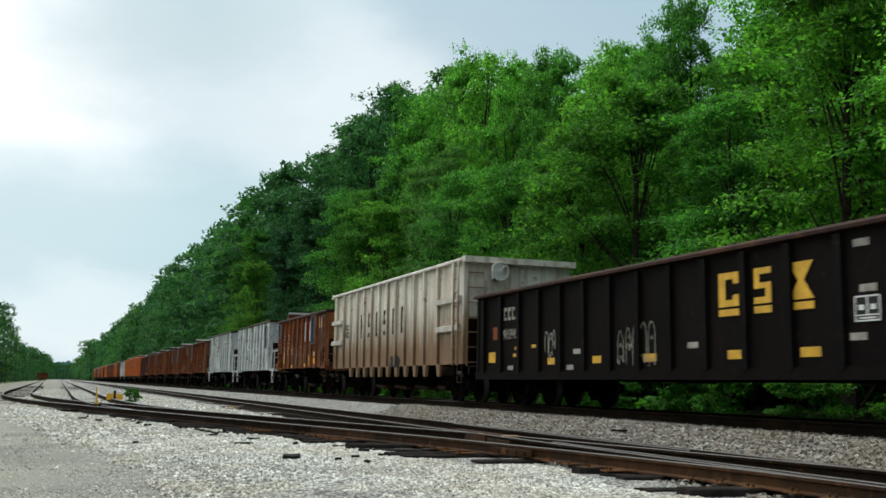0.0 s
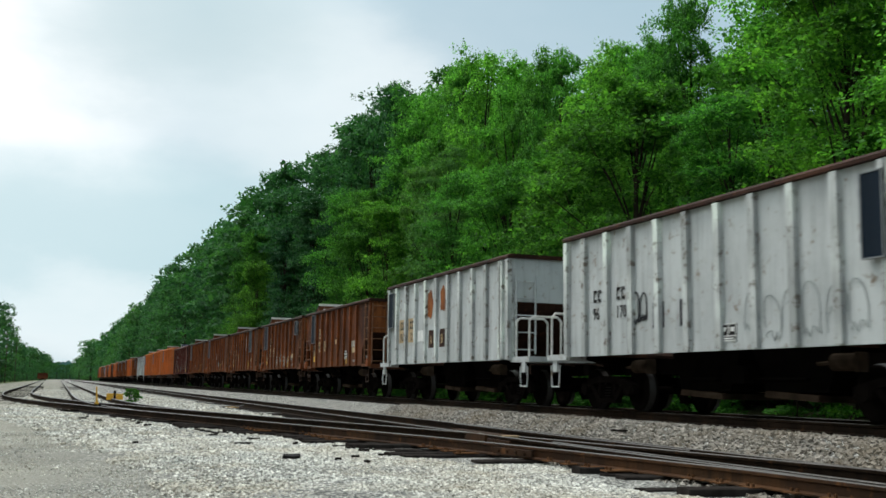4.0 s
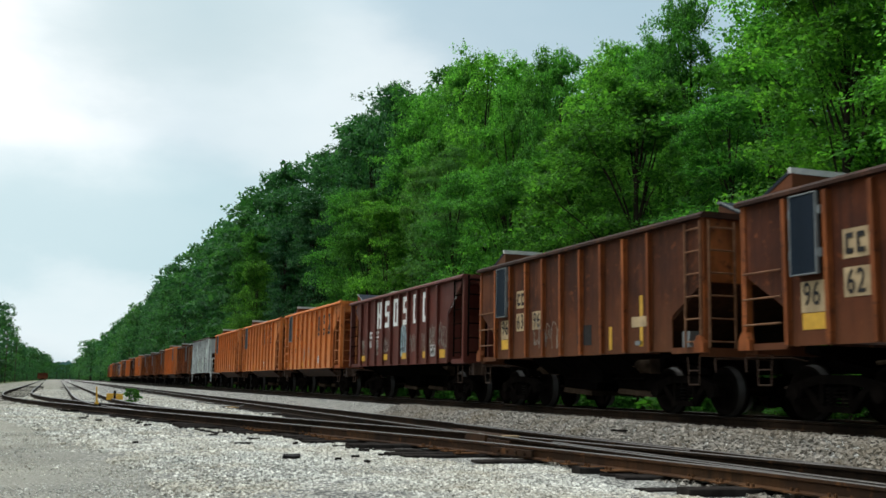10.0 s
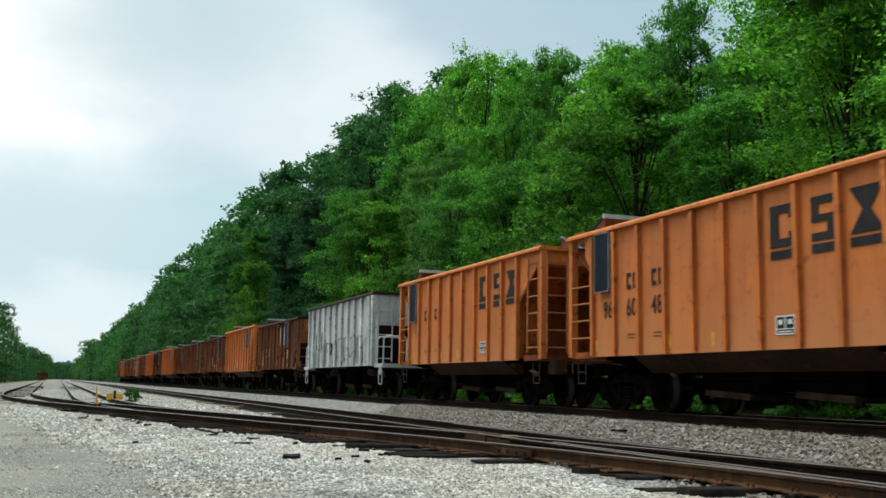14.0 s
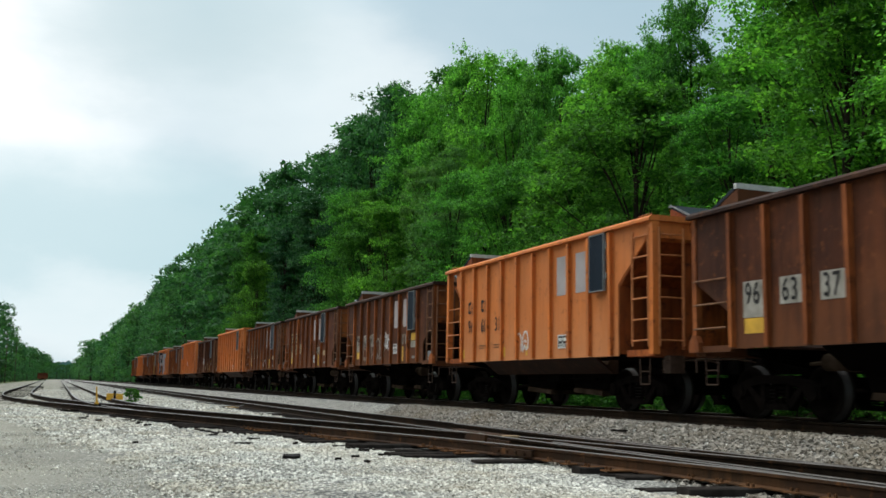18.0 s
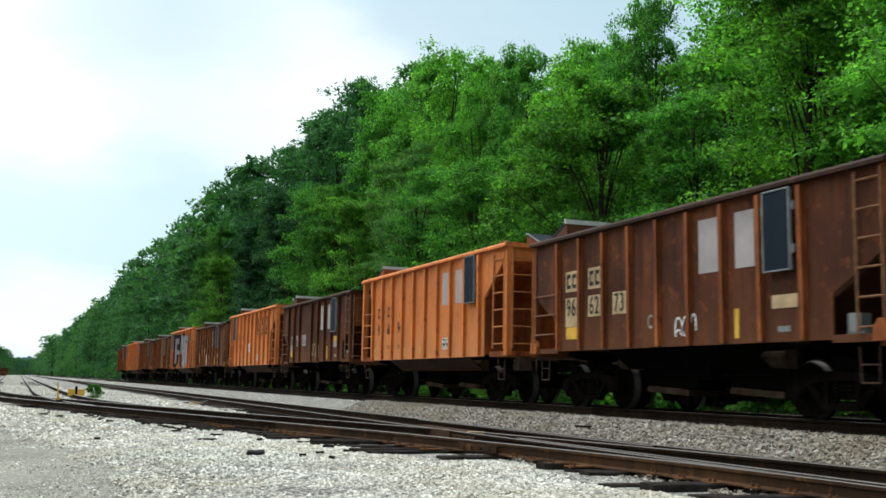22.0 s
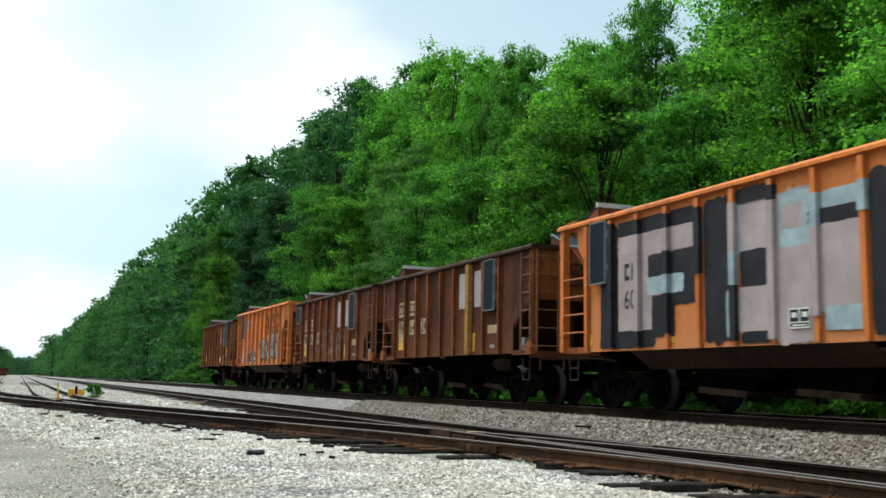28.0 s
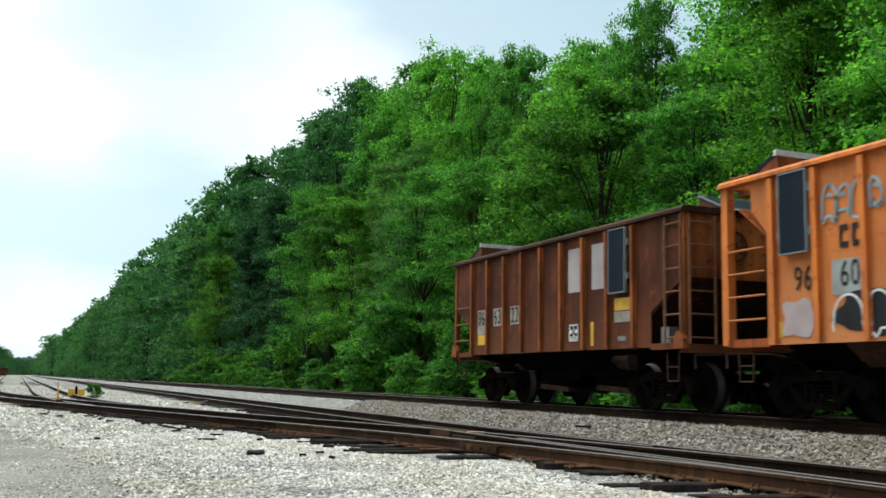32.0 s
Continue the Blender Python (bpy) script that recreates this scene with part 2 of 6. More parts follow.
# ---- mesh building ----
class Shape:
    """Collects faces of one mesh."""

    def __init__(self):
        self.v, self.f = [], []

    def box(self, x0, x1, y0, y1, z0, z1):
        n = len(self.v)
        self.v += [(x, y, z) for x in (x0, x1) for y in (y0, y1) for z in (z0, z1)]
        self.f += [tuple(n + i for i in q) for q in ((0, 1, 3, 2), (4, 6, 7, 5), (0, 4, 5, 1), (2, 3, 7, 6), (0, 2, 6, 4), (1, 5, 7, 3))]
        return self

    def prism(self, pts, a, b, axis=0):
        """A polygon of (u, w) pairs, pushed from a to b along the axis."""
        n, k = len(self.v), len(pts)
        for d in (a, b):
            for u, w in pts:
                self.v.append(((d, u, w), (u, d, w), (u, w, d))[axis])
        self.f += [tuple(range(n, n + k)), tuple(range(n + 2 * k - 1, n + k - 1, -1))]
        self.f += [(n + i, n + k + i, n + k + (i + 1) % k, n + (i + 1) % k) for i in range(k)]
        return self

    def rod(self, p0, p1, r, r1=None, sides=6):
        p0, p1 = Vector(p0), Vector(p1)
        d = (p1 - p0).normalized()
        a = d.orthogonal().normalized()
        c = d.cross(a)
        n, r1 = len(self.v), r if r1 is None else r1
        for p, rr in ((p0, r), (p1, r1)):
            for i in range(sides):
                w = 2 * math.pi * i / sides
                self.v.append(tuple(p + a * math.cos(w) * rr + c * math.sin(w) * rr))
        self.f += [tuple(range(n + sides - 1, n - 1, -1)), tuple(range(n + sides, n + 2 * sides))]
        self.f += [(n + i, n + (i + 1) % sides, n + sides + (i + 1) % sides, n + sides + i) for i in range(sides)]
        return self

    def pipe(self, pts, r, sides=6):
        for a, b in zip(pts, pts[1:]):
            self.rod(a, b, r, None, sides)
        return self

    def turned(self, prof, x=0.0, sides=24):
        """Revolves (offset along x, radius) pairs about the x axis."""
        n, k = len(self.v), len(prof)
        for i in range(sides):
            w = 2 * math.pi * i / sides
            self.v += [(x + o, r * math.cos(w), r * math.sin(w)) for o, r in prof]
        for i in range(sides):
            for j in range(k - 1):
                p, q = n + i * k + j, n + (i + 1) % sides * k + j
                self.f.append((p, q, q + 1, p + 1))
        return self

    def mesh(self, name, mat=None, smooth=False):
        me = bpy.data.meshes.new(name)
        me.from_pydata(self.v, [], self.f)
        bm = bmesh.new()
        bm.from_mesh(me)
        bmesh.ops.recalc_face_normals(bm, faces=bm.faces)
        bm.to_mesh(me)
        bm.free()
        if mat:
            me.materials.append(mat)
        if smooth:
            for p in me.polygons:
                p.use_smooth = True
        return me


STORE = {}


def kept(key, make):
    if key not in STORE:
        STORE[key] = make()
    return STORE[key]


def part(name, data, mat, parent, at=(0, 0, 0), label="", turn=None):
    """One mesh object under a thing or a part; data is a Shape or a mesh that alike parts share."""
    me = data.mesh(name, mat) if isinstance(data, Shape) else data
    ob = new(name, me)
    ob.parent = parent
    ob.location = at
    if turn:
        ob.rotation_euler = [radians(a) for a in turn]
    if mat and me.materials and me.materials[0] != mat:
        ob.material_slots[0].link = "OBJECT"
        ob.material_slots[0].material = mat
    elif mat and not me.materials:
        me.materials.append(mat)
    if label:
        ob["label"] = label
    return ob


def empty(name, label, category, group=""):
    ob = new(name)
    ob.empty_display_size = 0.3
    return tagged(ob, label, category, group)


def text_mesh(body, height):
    def make():
        cu = bpy.data.curves.new("writing", "FONT")
        cu.body, cu.size, cu.extrude = body, height / 0.72, 0.002
        cu.offset, cu.space_character = height * 0.008, 1.14
        ob = bpy.data.objects.new("writing", cu)
        scene.collection.objects.link(ob)
        me = bpy.data.meshes.new_from_object(ob.evaluated_get(bpy.context.evaluated_depsgraph_get()))
        bpy.data.objects.remove(ob)
        me.transform(Matrix.Diagonal((0.70, 1, 1, 1)))
        return me
    return kept(("text", body, height), make)


# ---- the train: trucks, bodies, markings ----
def wheelset_mesh():
    def make():
        s = Shape().rod((-0.95, 0, 0), (0.95, 0, 0), 0.075, None, 10)
        for side in (-1, 1):
            prof = [(-0.03, 0.08), (-0.02, 0.29), (-0.07, 0.33), (-0.07, 0.405), (0.05, 0.425), (0.062, 0.455), (0.09, 0.45), (0.09, 0.33), (0.03, 0.29), (0.03, 0.08)]
            s.turned([(o * -side, r) for o, r in prof], side * 0.74, 28)
        me = s.mesh("wheelset", CAST, True)
        me.materials.append(TREAD)
        for p in me.polygons:
            r = sum(math.hypot(me.vertices[i].co.y, me.vertices[i].co.z) for i in p.vertices) / len(p.vertices)
            xs = [abs(me.vertices[i].co.x) for i in p.vertices]
            if 0.40 < r < 0.43 and max(xs) - min(xs) > 0.1:
                p.material_index = 1
        return me
    return kept("wheelset", make)


def side_frame_mesh():
    def make():
        s = Shape()
        s.prism([(-1.06, 0.34), (-1.02, 0.52), (-0.70, 0.60), (-0.32, 0.68), (0.32, 0.68), (0.70, 0.60), (1.02, 0.52), (1.06, 0.34), (0.72, 0.34), (0.66, 0.48),
                 (0.30, 0.55), (-0.30, 0.55), (-0.66, 0.48), (-0.72, 0.34)], -0.07, 0.07)
        for d in (-1, 1):
            s.prism([(d * 0.70, 0.52), (d * 0.58, 0.52), (d * 0.22, 0.22), (d * 0.36, 0.16)], -0.06, 0.06)
            s.prism([(d * 0.33, 0.20), (d * 0.25, 0.20), (d * 0.25, 0.60), (d * 0.33, 0.60)], -0.05, 0.05)
            s.rod((-0.10, d * 0.86, 0.42), (0.02, d * 0.86, 0.42), 0.13, 0.11, 12)
        s.prism([(-0.36, 0.15), (0.36, 0.15), (0.32, 0.24), (-0.32, 0.24)], -0.09, 0.09)
        for y in (-0.15, 0.0, 0.15):
            for k in range(5):
                z = 0.245 + 0.055 * k
                s.rod((0, y, z), (0, y, z + 0.034), 0.066, 0.066, 8)
        return s.mesh("side_frame", CAST)
    return kept("side_frame", make)


def truck(car, y):
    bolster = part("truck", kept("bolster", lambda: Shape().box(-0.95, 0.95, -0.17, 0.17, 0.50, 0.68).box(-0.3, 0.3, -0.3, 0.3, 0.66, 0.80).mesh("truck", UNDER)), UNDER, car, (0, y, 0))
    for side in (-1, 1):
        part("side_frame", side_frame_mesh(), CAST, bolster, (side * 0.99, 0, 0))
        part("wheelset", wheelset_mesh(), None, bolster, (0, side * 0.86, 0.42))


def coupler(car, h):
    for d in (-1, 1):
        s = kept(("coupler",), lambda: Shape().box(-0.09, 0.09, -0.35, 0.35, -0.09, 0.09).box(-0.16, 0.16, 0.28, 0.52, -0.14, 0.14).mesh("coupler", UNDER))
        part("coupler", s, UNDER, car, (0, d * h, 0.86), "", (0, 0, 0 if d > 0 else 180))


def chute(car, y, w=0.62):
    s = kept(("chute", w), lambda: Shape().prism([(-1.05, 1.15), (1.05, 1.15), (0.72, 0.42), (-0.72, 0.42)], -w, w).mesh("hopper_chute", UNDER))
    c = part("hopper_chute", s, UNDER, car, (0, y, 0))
    d = kept(("chute_door", w), lambda: Shape().prism([(-0.62, 0.38), (0.62, 0.44), (0.66, 0.34), (-0.62, 0.28)], -w - 0.08, w + 0.08).mesh("chute_door", CHUTE))
    part("chute_door", d, CHUTE, c)


def patch(car, h, q0, q1, z0, z1, mat, name="marking", x=-1.535, label=""):
    """A flat painted or stuck-on sheet on the near side; q runs from the car's far end."""
    w, t = q1 - q0, z1 - z0
    s = kept(("patch", round(w, 2), round(t, 2)), lambda: Shape().box(-0.003, 0.003, -w / 2, w / 2, 0, t).mesh("marking"))
    return part(name, s, mat, car, (x, h - (q0 + q1) / 2, z0), label)


def writing(car, h, body, q, z, height, mat, x=-1.545):
    return part("lettering", text_mesh(body, height), mat, car, (x, h - q, z), "", (90, 0, -90))


def bars(car, h, q, z, height, mat, n=2, x=-1.545):
    """Initials that stand as plain upright bars."""
    s = kept(("bars", round(height, 2), n), lambda: block_marks(height, n))
    return part("stencil_bars", s, mat, car, (x, h - q, z))


def block_marks(height, n):
    s = Shape()
    w = height * 0.5
    for i in range(n):
        y = -i * height * 0.75
        s.box(-0.003, 0.003, y - w, y, 0.75 * height, height).box(-0.003, 0.003, y - w, y, 0, 0.25 * height)
        s.box(-0.003, 0.003, y - w * 0.3, y, 0.25 * height, 0.75 * height)
    return s.mesh("stencil_bars")


def emblem(car, h, q, z, w, t, mat, form, x=-1.545, under=True):
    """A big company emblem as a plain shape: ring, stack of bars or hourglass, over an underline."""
    def make():
        s = Shape()
        e = 0.003
        if form == "ring":
            for y0, y1, z0, z1 in ((-w, 0, 0.80, 1), (-w, 0, 0, 0.2), (-w * 0.34, 0, 0.2, 0.8), (-w, -w * 0.72, 0.66, 0.8), (-w, -w * 0.72, 0.2, 0.34)):
                s.box(-e, e, y0, y1, z0 * t, z1 * t)
        elif form == "stack":
            for y0, y1, z0, z1 in ((-w, 0, 0.82, 1), (-w, 0, 0.42, 0.58), (-w, 0, 0, 0.18), (-w * 0.32, 0, 0.58, 0.82), (-w, -w * 0.68, 0.18, 0.42)):
                s.box(-e, e, y0, y1, z0 * t, z1 * t)
        elif form == "glass":
            s.prism([(0, t), (-w, t), (-w * 0.62, t * 0.5), (-w * 0.38, t * 0.5)], -e, e)
            s.prism([(-w * 0.38, t * 0.5), (-w * 0.62, t * 0.5), (-w, 0), (0, 0)], -e, e)
        elif form == "posts":
            for y0, y1, z0, z1 in ((-w * 0.34, 0, 0, 1), (-w, -w * 0.66, 0, 1), (-w * 0.66, -w * 0.34, 0.42, 0.58)):
                s.box(-e, e, y0, y1, z0 * t, z1 * t)
        elif form == "frame":
            for y0, y1, z0, z1 in ((-w * 0.32, 0, 0, 1), (-w, -w * 0.68, 0, 1), (-w * 0.68, -w * 0.32, 0.86, 1), (-w * 0.68, -w * 0.32, 0, 0.14)):
                s.box(-e, e, y0, y1, z0 * t, z1 * t)
        if under:
            s.box(-e, e, -w, 0, -0.27 * t, -0.07 * t)
        return s.mesh("emblem")
    return part("emblem", kept(("emblem", form, round(w, 2), round(t, 2), under), make), mat, car, (x, h - q, z))


def data_plate(car, h, q, z, w=0.42, t=0.28, x=-1.540):
    p = patch(car, h, q, q + w, z, z + t, INK, "data_plate", x)
    s = Shape()
    for y0, y1, z0, z1 in ((-w / 2, w / 2, 0, 0.02), (-w / 2, w / 2, t - 0.02, t), (-w / 2, -w / 2 + 0.02, 0, t), (w / 2 - 0.02, w / 2, 0, t),
                           (-0.012, 0.012, 0.08, t), (-w / 2, w / 2, 0.075, 0.09), (-0.15, -0.06, 0.15, 0.22), (0.06, 0.15, 0.15, 0.22), (-0.14, 0.14, 0.035, 0.055)):
        s.box(-0.004, 0.001, y0, y1, z0, z1)
    part("plate_border", kept(("plate_border", w, t), lambda: s.mesh("plate_border", WHITE)), WHITE, p, (-0.004, 0, 0))


def solar(car, h, q0, q1, z0, z1, tilt=0):
    """An upright solar panel in an aluminium frame, held off the side by four clips."""
    w, t = q1 - q0, z1 - z0

    def frame_mesh():
        s = Shape()
        for y0, y1, a, b in ((-w / 2, w / 2, 0, 0.018), (-w / 2, w / 2, t - 0.018, t), (-w / 2, -w / 2 + 0.018, 0.018, t - 0.018), (w / 2 - 0.018, w / 2, 0.018, t - 0.018)):
            s.box(-0.03, 0.03, y0, y1, a, b)
        for z in (0.2 * t, 0.72 * t):
            for y in (-w / 2 - 0.05, w / 2):
                s.box(0.0, 0.05, y, y + 0.05, z, z + 0.12)
        return s.mesh("panel_frame", ALU)

    pane = part("solar_panel", kept(("cells", round(w, 2), round(t, 2)), lambda: Shape().box(-0.018, 0.012, -w / 2 + 0.02, w / 2 - 0.02, 0.02, t - 0.02).mesh("solar_panel", CELLS)),
                CELLS, car, (-1.63, h - (q0 + q1) / 2, z0), "dark solar panel in a pale metal frame", (0, tilt, 0))
    part("panel_frame", kept(("panel_frame", round(w, 2), round(t, 2)), frame_mesh), ALU, pane)


def roof_panel(car, y, z, x0, x1, side_mat, away=False):
    """A sloped solar panel on top of the car's end, closed at its sides by steel gussets."""
    w = x1 - x0
    lay = [(-0.42, 0.02), (0.36, 0.36), (0.36, 0.30), (-0.38, -0.02)]
    pane = part("roof_solar_panel", kept(("roof_pane", round(w, 2)), lambda: Shape().prism(lay, 0, w).mesh("roof_solar_panel", CELLS)), CELLS, car, (x1 if away else x0, y, z), "sloped solar panel on the end", (0, 0, 180) if away else None)
    t = 0.045 if away else 0.02
    edge = kept(("roof_edge", round(w, 2), away), lambda: Shape().prism([(0.34, 0.34 - t), (0.34, 0.34 + t), (0.40, 0.34 + t), (0.40, 0.34 - t)], -0.02, w + 0.02)
                .prism([(-0.45, 0.02 - t), (-0.42, 0.02 + t), (-0.39, 0.02 + t), (-0.42, 0.02 - t)], -0.02, w + 0.02).prism([(-0.42, 0.03), (0.36, 0.375), (0.36, 0.345), (-0.42, 0.0)], -0.02, 0.0).mesh("panel_edge"))
    part("panel_edge", edge, RAIL_WHITE if away else ALU, pane)
    part("gusset", kept(("gusset", round(w, 2)), lambda: Shape().prism([(-0.40, -0.25), (0.40, -0.25), (0.40, 0.30), (0.34, 0.30), (-0.40, -0.03)], 0.01, 0.05)
                        .prism([(-0.40, -0.25), (0.40, -0.25), (0.40, 0.30), (0.34, 0.30), (-0.40, -0.03)], w - 0.05, w - 0.01)
                        .box(0.01, w - 0.01, 0.36, 0.40, -0.25, 0.0).mesh("gusset")), side_mat, pane)
    part("panel_back", kept(("panel_back", round(w, 2)), lambda: Shape().box(0.05, w - 0.05, 0.37, 0.39, -0.25, 0.30).mesh("panel_back")), side_mat, pane)


def scrawl(car, h, q0, q1, z0, z1, mat, seed, n=6, thick=0.03, x=-1.548):
    """Sprayed outlines of swollen letter forms, side by side: arches with a foot that curls in, some with a bar across."""
    rnd = random.Random(seed)
    s = Shape()
    step, tall, thick = (q1 - q0) / n, z1 - z0, thick * 0.72

    def line(pts):
        for (y, z), (yy, zz) in zip(pts, pts[1:]):
            d = math.hypot(yy - y, zz - z) or 1
            ny, nz = -(zz - z) / d * thick / 2, (yy - y) / d * thick / 2
            s.prism([(y + ny, z + nz), (y - ny, z - nz), (yy - ny, zz - nz), (yy + ny, zz + nz)], -0.002, 0.002)

    for i in range(n):
        w, cy = step * rnd.uniform(0.36, 0.52), -(i + 0.5) * step + step * rnd.uniform(-0.1, 0.1)
        top, lean = tall * rnd.uniform(0.80, 1.0), rnd.uniform(-0.15, 0.15) * step
        shoulder, foot, k = top * rnd.uniform(0.45, 0.65), tall * rnd.uniform(0.0, 0.25), rnd.uniform(0, 6)
        pts = [(cy + w * (1 + 0.06 * math.sin(k + j)), foot + (shoulder - foot) * j / 5) for j in range(5)]
        pts += [(cy + w * math.cos(math.pi * j / 10) + lean * math.sin(math.pi * j / 10), shoulder + (top - shoulder) * math.sin(math.pi * j / 10)) for j in range(11)]
        end = tall * rnd.uniform(0.0, 0.4)
        pts += [(cy - w * (1 + 0.08 * math.sin(k + 2 * j)), shoulder + (end - shoulder) * j / 5) for j in range(1, 6)]
        line(pts)
        if rnd.random() < 0.65:
            line([(cy - w * math.cos(math.pi * j / 7) * 0.9, end + 0.14 * tall * math.sin(math.pi * j / 7) * rnd.choice((1, 1, -0.4))) for j in range(8)])
        if rnd.random() < 0.5:
            z = top * rnd.uniform(0.5, 0.75)
            line([(cy + w * 0.4, z), (cy, z + 0.07 * tall), (cy - w * 0.35, z - 0.02 * tall)])
    return part("sprayed_scrawl", s, mat, car, (x, h - q0, z0))


def blob(car, h, q0, q1, z0, z1, mat, seed, x=-1.542, name="sprayed_field", square=4, lobes=0.10):
    """A sprayed field with an uneven rounded edge."""
    rnd = random.Random(seed)
    a, b, ph = (q1 - q0) / 2, (z1 - z0) / 2, rnd.uniform(0, 6)
    pts = []
    for j in range(36):
        w = 2 * math.pi * (j + 0.5) / 36
        c, d = math.cos(w), math.sin(w)
        r = (abs(c) ** square + abs(d) ** square) ** (-1 / square) * (1 - lobes * (1 + math.sin(5 * w + ph)) + rnd.uniform(-0.04, 0.04))
        pts.append((a * c * r, b * d * r))
    return part(name, Shape().prism(pts, -0.002, 0.002), mat, car, (x, h - (q0 + q1) / 2, (z0 + z1) / 2))


def side_pair(car, mesh, mat, name="side_sheet", x=1.52):
    for d in (-1, 1):
        part(name, mesh, mat, car, (d * x, 0, 0))


def posts(car, h, qs, z0, z1, mat, w=0.06, deep=0.10, x=1.575, name="side_post", skip=()):
    def make():
        s, d, f = Shape(), deep / 2, w / 2 + 0.022
        hat = [(-d, -w / 2 - 0.01), (-d, w / 2 + 0.01), (d - 0.02, w / 2), (d - 0.02, f), (d, f), (d, -f), (d - 0.02, -f), (d - 0.02, -w / 2)]
        s.prism(hat, z0 + 0.02, z1, 2)
        s.v = [(x if z > 1.5 or x > 0 else x * 0.55, y, z) for x, y, z in s.v]
        m = s.mesh(name)
        return m
    me = kept((name, w, deep, z0, z1), make)
    for i, q in enumerate(qs):
        if i not in skip:
            part(name, me, mat, car, (-x, h - q, 0))
        part(name, me, mat, car, (x, h - q, 0), "", (0, 0, 180))


def chord(car, h, z, mat, half=1.56, name="top_chord", over=0.06):
    """The rim of the body: two long sides and two ends."""
    long_side = kept((name, round(h, 2), "s"), lambda: Shape().prism([(-0.10, -0.05), (0.08, -0.05), (0.08, 0.0), (0.02, 0.05), (-0.10, 0.05)], -h - over, h + over, 1).mesh(name))
    for d in (-1, 1):
        part(name, long_side, mat, car, (d * half, 0, z), "", (0, 0, 180 if d < 0 else 0))
    short = kept((name, half, "e"), lambda: Shape().box(-half + 0.101, half - 0.101, -0.06, 0.06, -0.05, 0.05).mesh(name))
    for d in (-1, 1):
        part(name, short, mat, car, (0, d * h, z))


def ladder(car, y0, y1, x0, x1, z0, z1, n, mat, name="ladder", rails=True, r=0.016):
    """Rungs between two points of the plan, each a piece of its own, under a pair of rails or straight on the car."""
    dx, dy = x1 - x0, y1 - y0
    rung = kept(("rung", round(dx, 2), round(dy, 2), r), lambda: Shape().rod((0, 0, 0), (dx, dy, 0), r).mesh("rung"))
    frame_rails = None
    if rails:
        tall = z1 - z0 + 0.22
        side = kept(("ladder_rail", round(tall, 2)), lambda: Shape().rod((0, 0, 0), (0, 0, tall), 0.024).mesh("ladder"))
        frame_rails = part(name, side, mat, car, (x0, y0, z0 - 0.1))
        part("stile", side, mat, frame_rails, (dx, dy, 0))
    for i in range(n):
        z = z0 + (z1 - z0) * i / (n - 1)
        if rails:
            part("rung", rung, mat, frame_rails, (0, 0, z - z0 + 0.1))
        else:
            part("grab_iron", rung, mat, car, (x0, y0, z))


def under_gear(car, h, truck_in=1.40, chutes=(-1.2, 1.2)):
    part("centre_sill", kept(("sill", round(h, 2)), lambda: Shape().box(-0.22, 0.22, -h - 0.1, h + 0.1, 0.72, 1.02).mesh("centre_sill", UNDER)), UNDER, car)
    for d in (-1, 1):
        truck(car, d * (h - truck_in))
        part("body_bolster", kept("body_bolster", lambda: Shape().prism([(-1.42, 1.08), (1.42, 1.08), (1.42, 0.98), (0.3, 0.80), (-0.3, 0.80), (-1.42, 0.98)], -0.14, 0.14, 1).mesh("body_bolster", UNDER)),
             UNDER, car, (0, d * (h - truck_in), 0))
    for y in chutes:
        chute(car, y)
    coupler(car, h)
    for d in (-1, 1):
        part("air_hose", kept("air_hose", lambda: Shape().pipe([(0, 0, 0.80), (0, 0.08, 0.62), (0, 0.20, 0.48), (0, 0.36, 0.44), (0, 0.50, 0.50)], 0.024).mesh("air_hose")), STEP, car, (-0.34 * d, d * (h + 0.05), 0), "", (0, 0, 0 if d > 0 else 180))
        part("uncoupling_lever", kept("uncoupling_lever", lambda: Shape().pipe([(-1.42, 0, 0.72), (-1.40, 0.04, 0.94), (-0.5, 0.10, 0.96), (-0.12, 0.16, 0.92)], 0.016).mesh("uncoupling_lever")), STEP, car, (0, d * (h + 0.10), 0))
        part("brake_cylinder", kept("brake_cylinder", lambda: Shape().rod((-0.95, -0.25, 0.86), (-0.95, 0.25, 0.86), 0.13, 0.13, 12).rod((-0.95, 0.25, 0.86), (-0.95, 0.62, 0.84), 0.03).box(-1.05, -0.85, -0.29, -0.25, 0.72, 1.0).mesh("brake_cylinder")), CHUTE, car, (0, d * (h - 2.75), 0))
    part("brake_rod", kept(("brake_rod",), lambda: Shape().rod((-0.7, -1.6, 0.62), (-0.7, 1.6, 0.62), 0.03).box(-0.95, -0.55, -0.35, 0.25, 0.55, 0.85).mesh("brake_rod", UNDER)), UNDER, car)


def belly(car, h, mat, inset=2.35, spans=None):
    """Lower body sheets that slope in from the side sills to the chutes, their colours darkened for the shade there."""
    lay = [(-1.49, 1.07), (-1.45, 1.08), (-1.00, 0.74), (-1.03, 0.73)]
    for y0, y1 in spans or ((-h + inset, h - inset),):
        me = kept(("belly", round(y1 - y0, 2)), lambda: Shape().prism(lay, (y0 - y1) / 2, (y1 - y0) / 2, 1).mesh("belly_sheet"))
        for turn in (0, 180):
            part("belly_sheet", me, mat, car, (0, (y0 + y1) / 2, 0), "", (0, 0, turn))


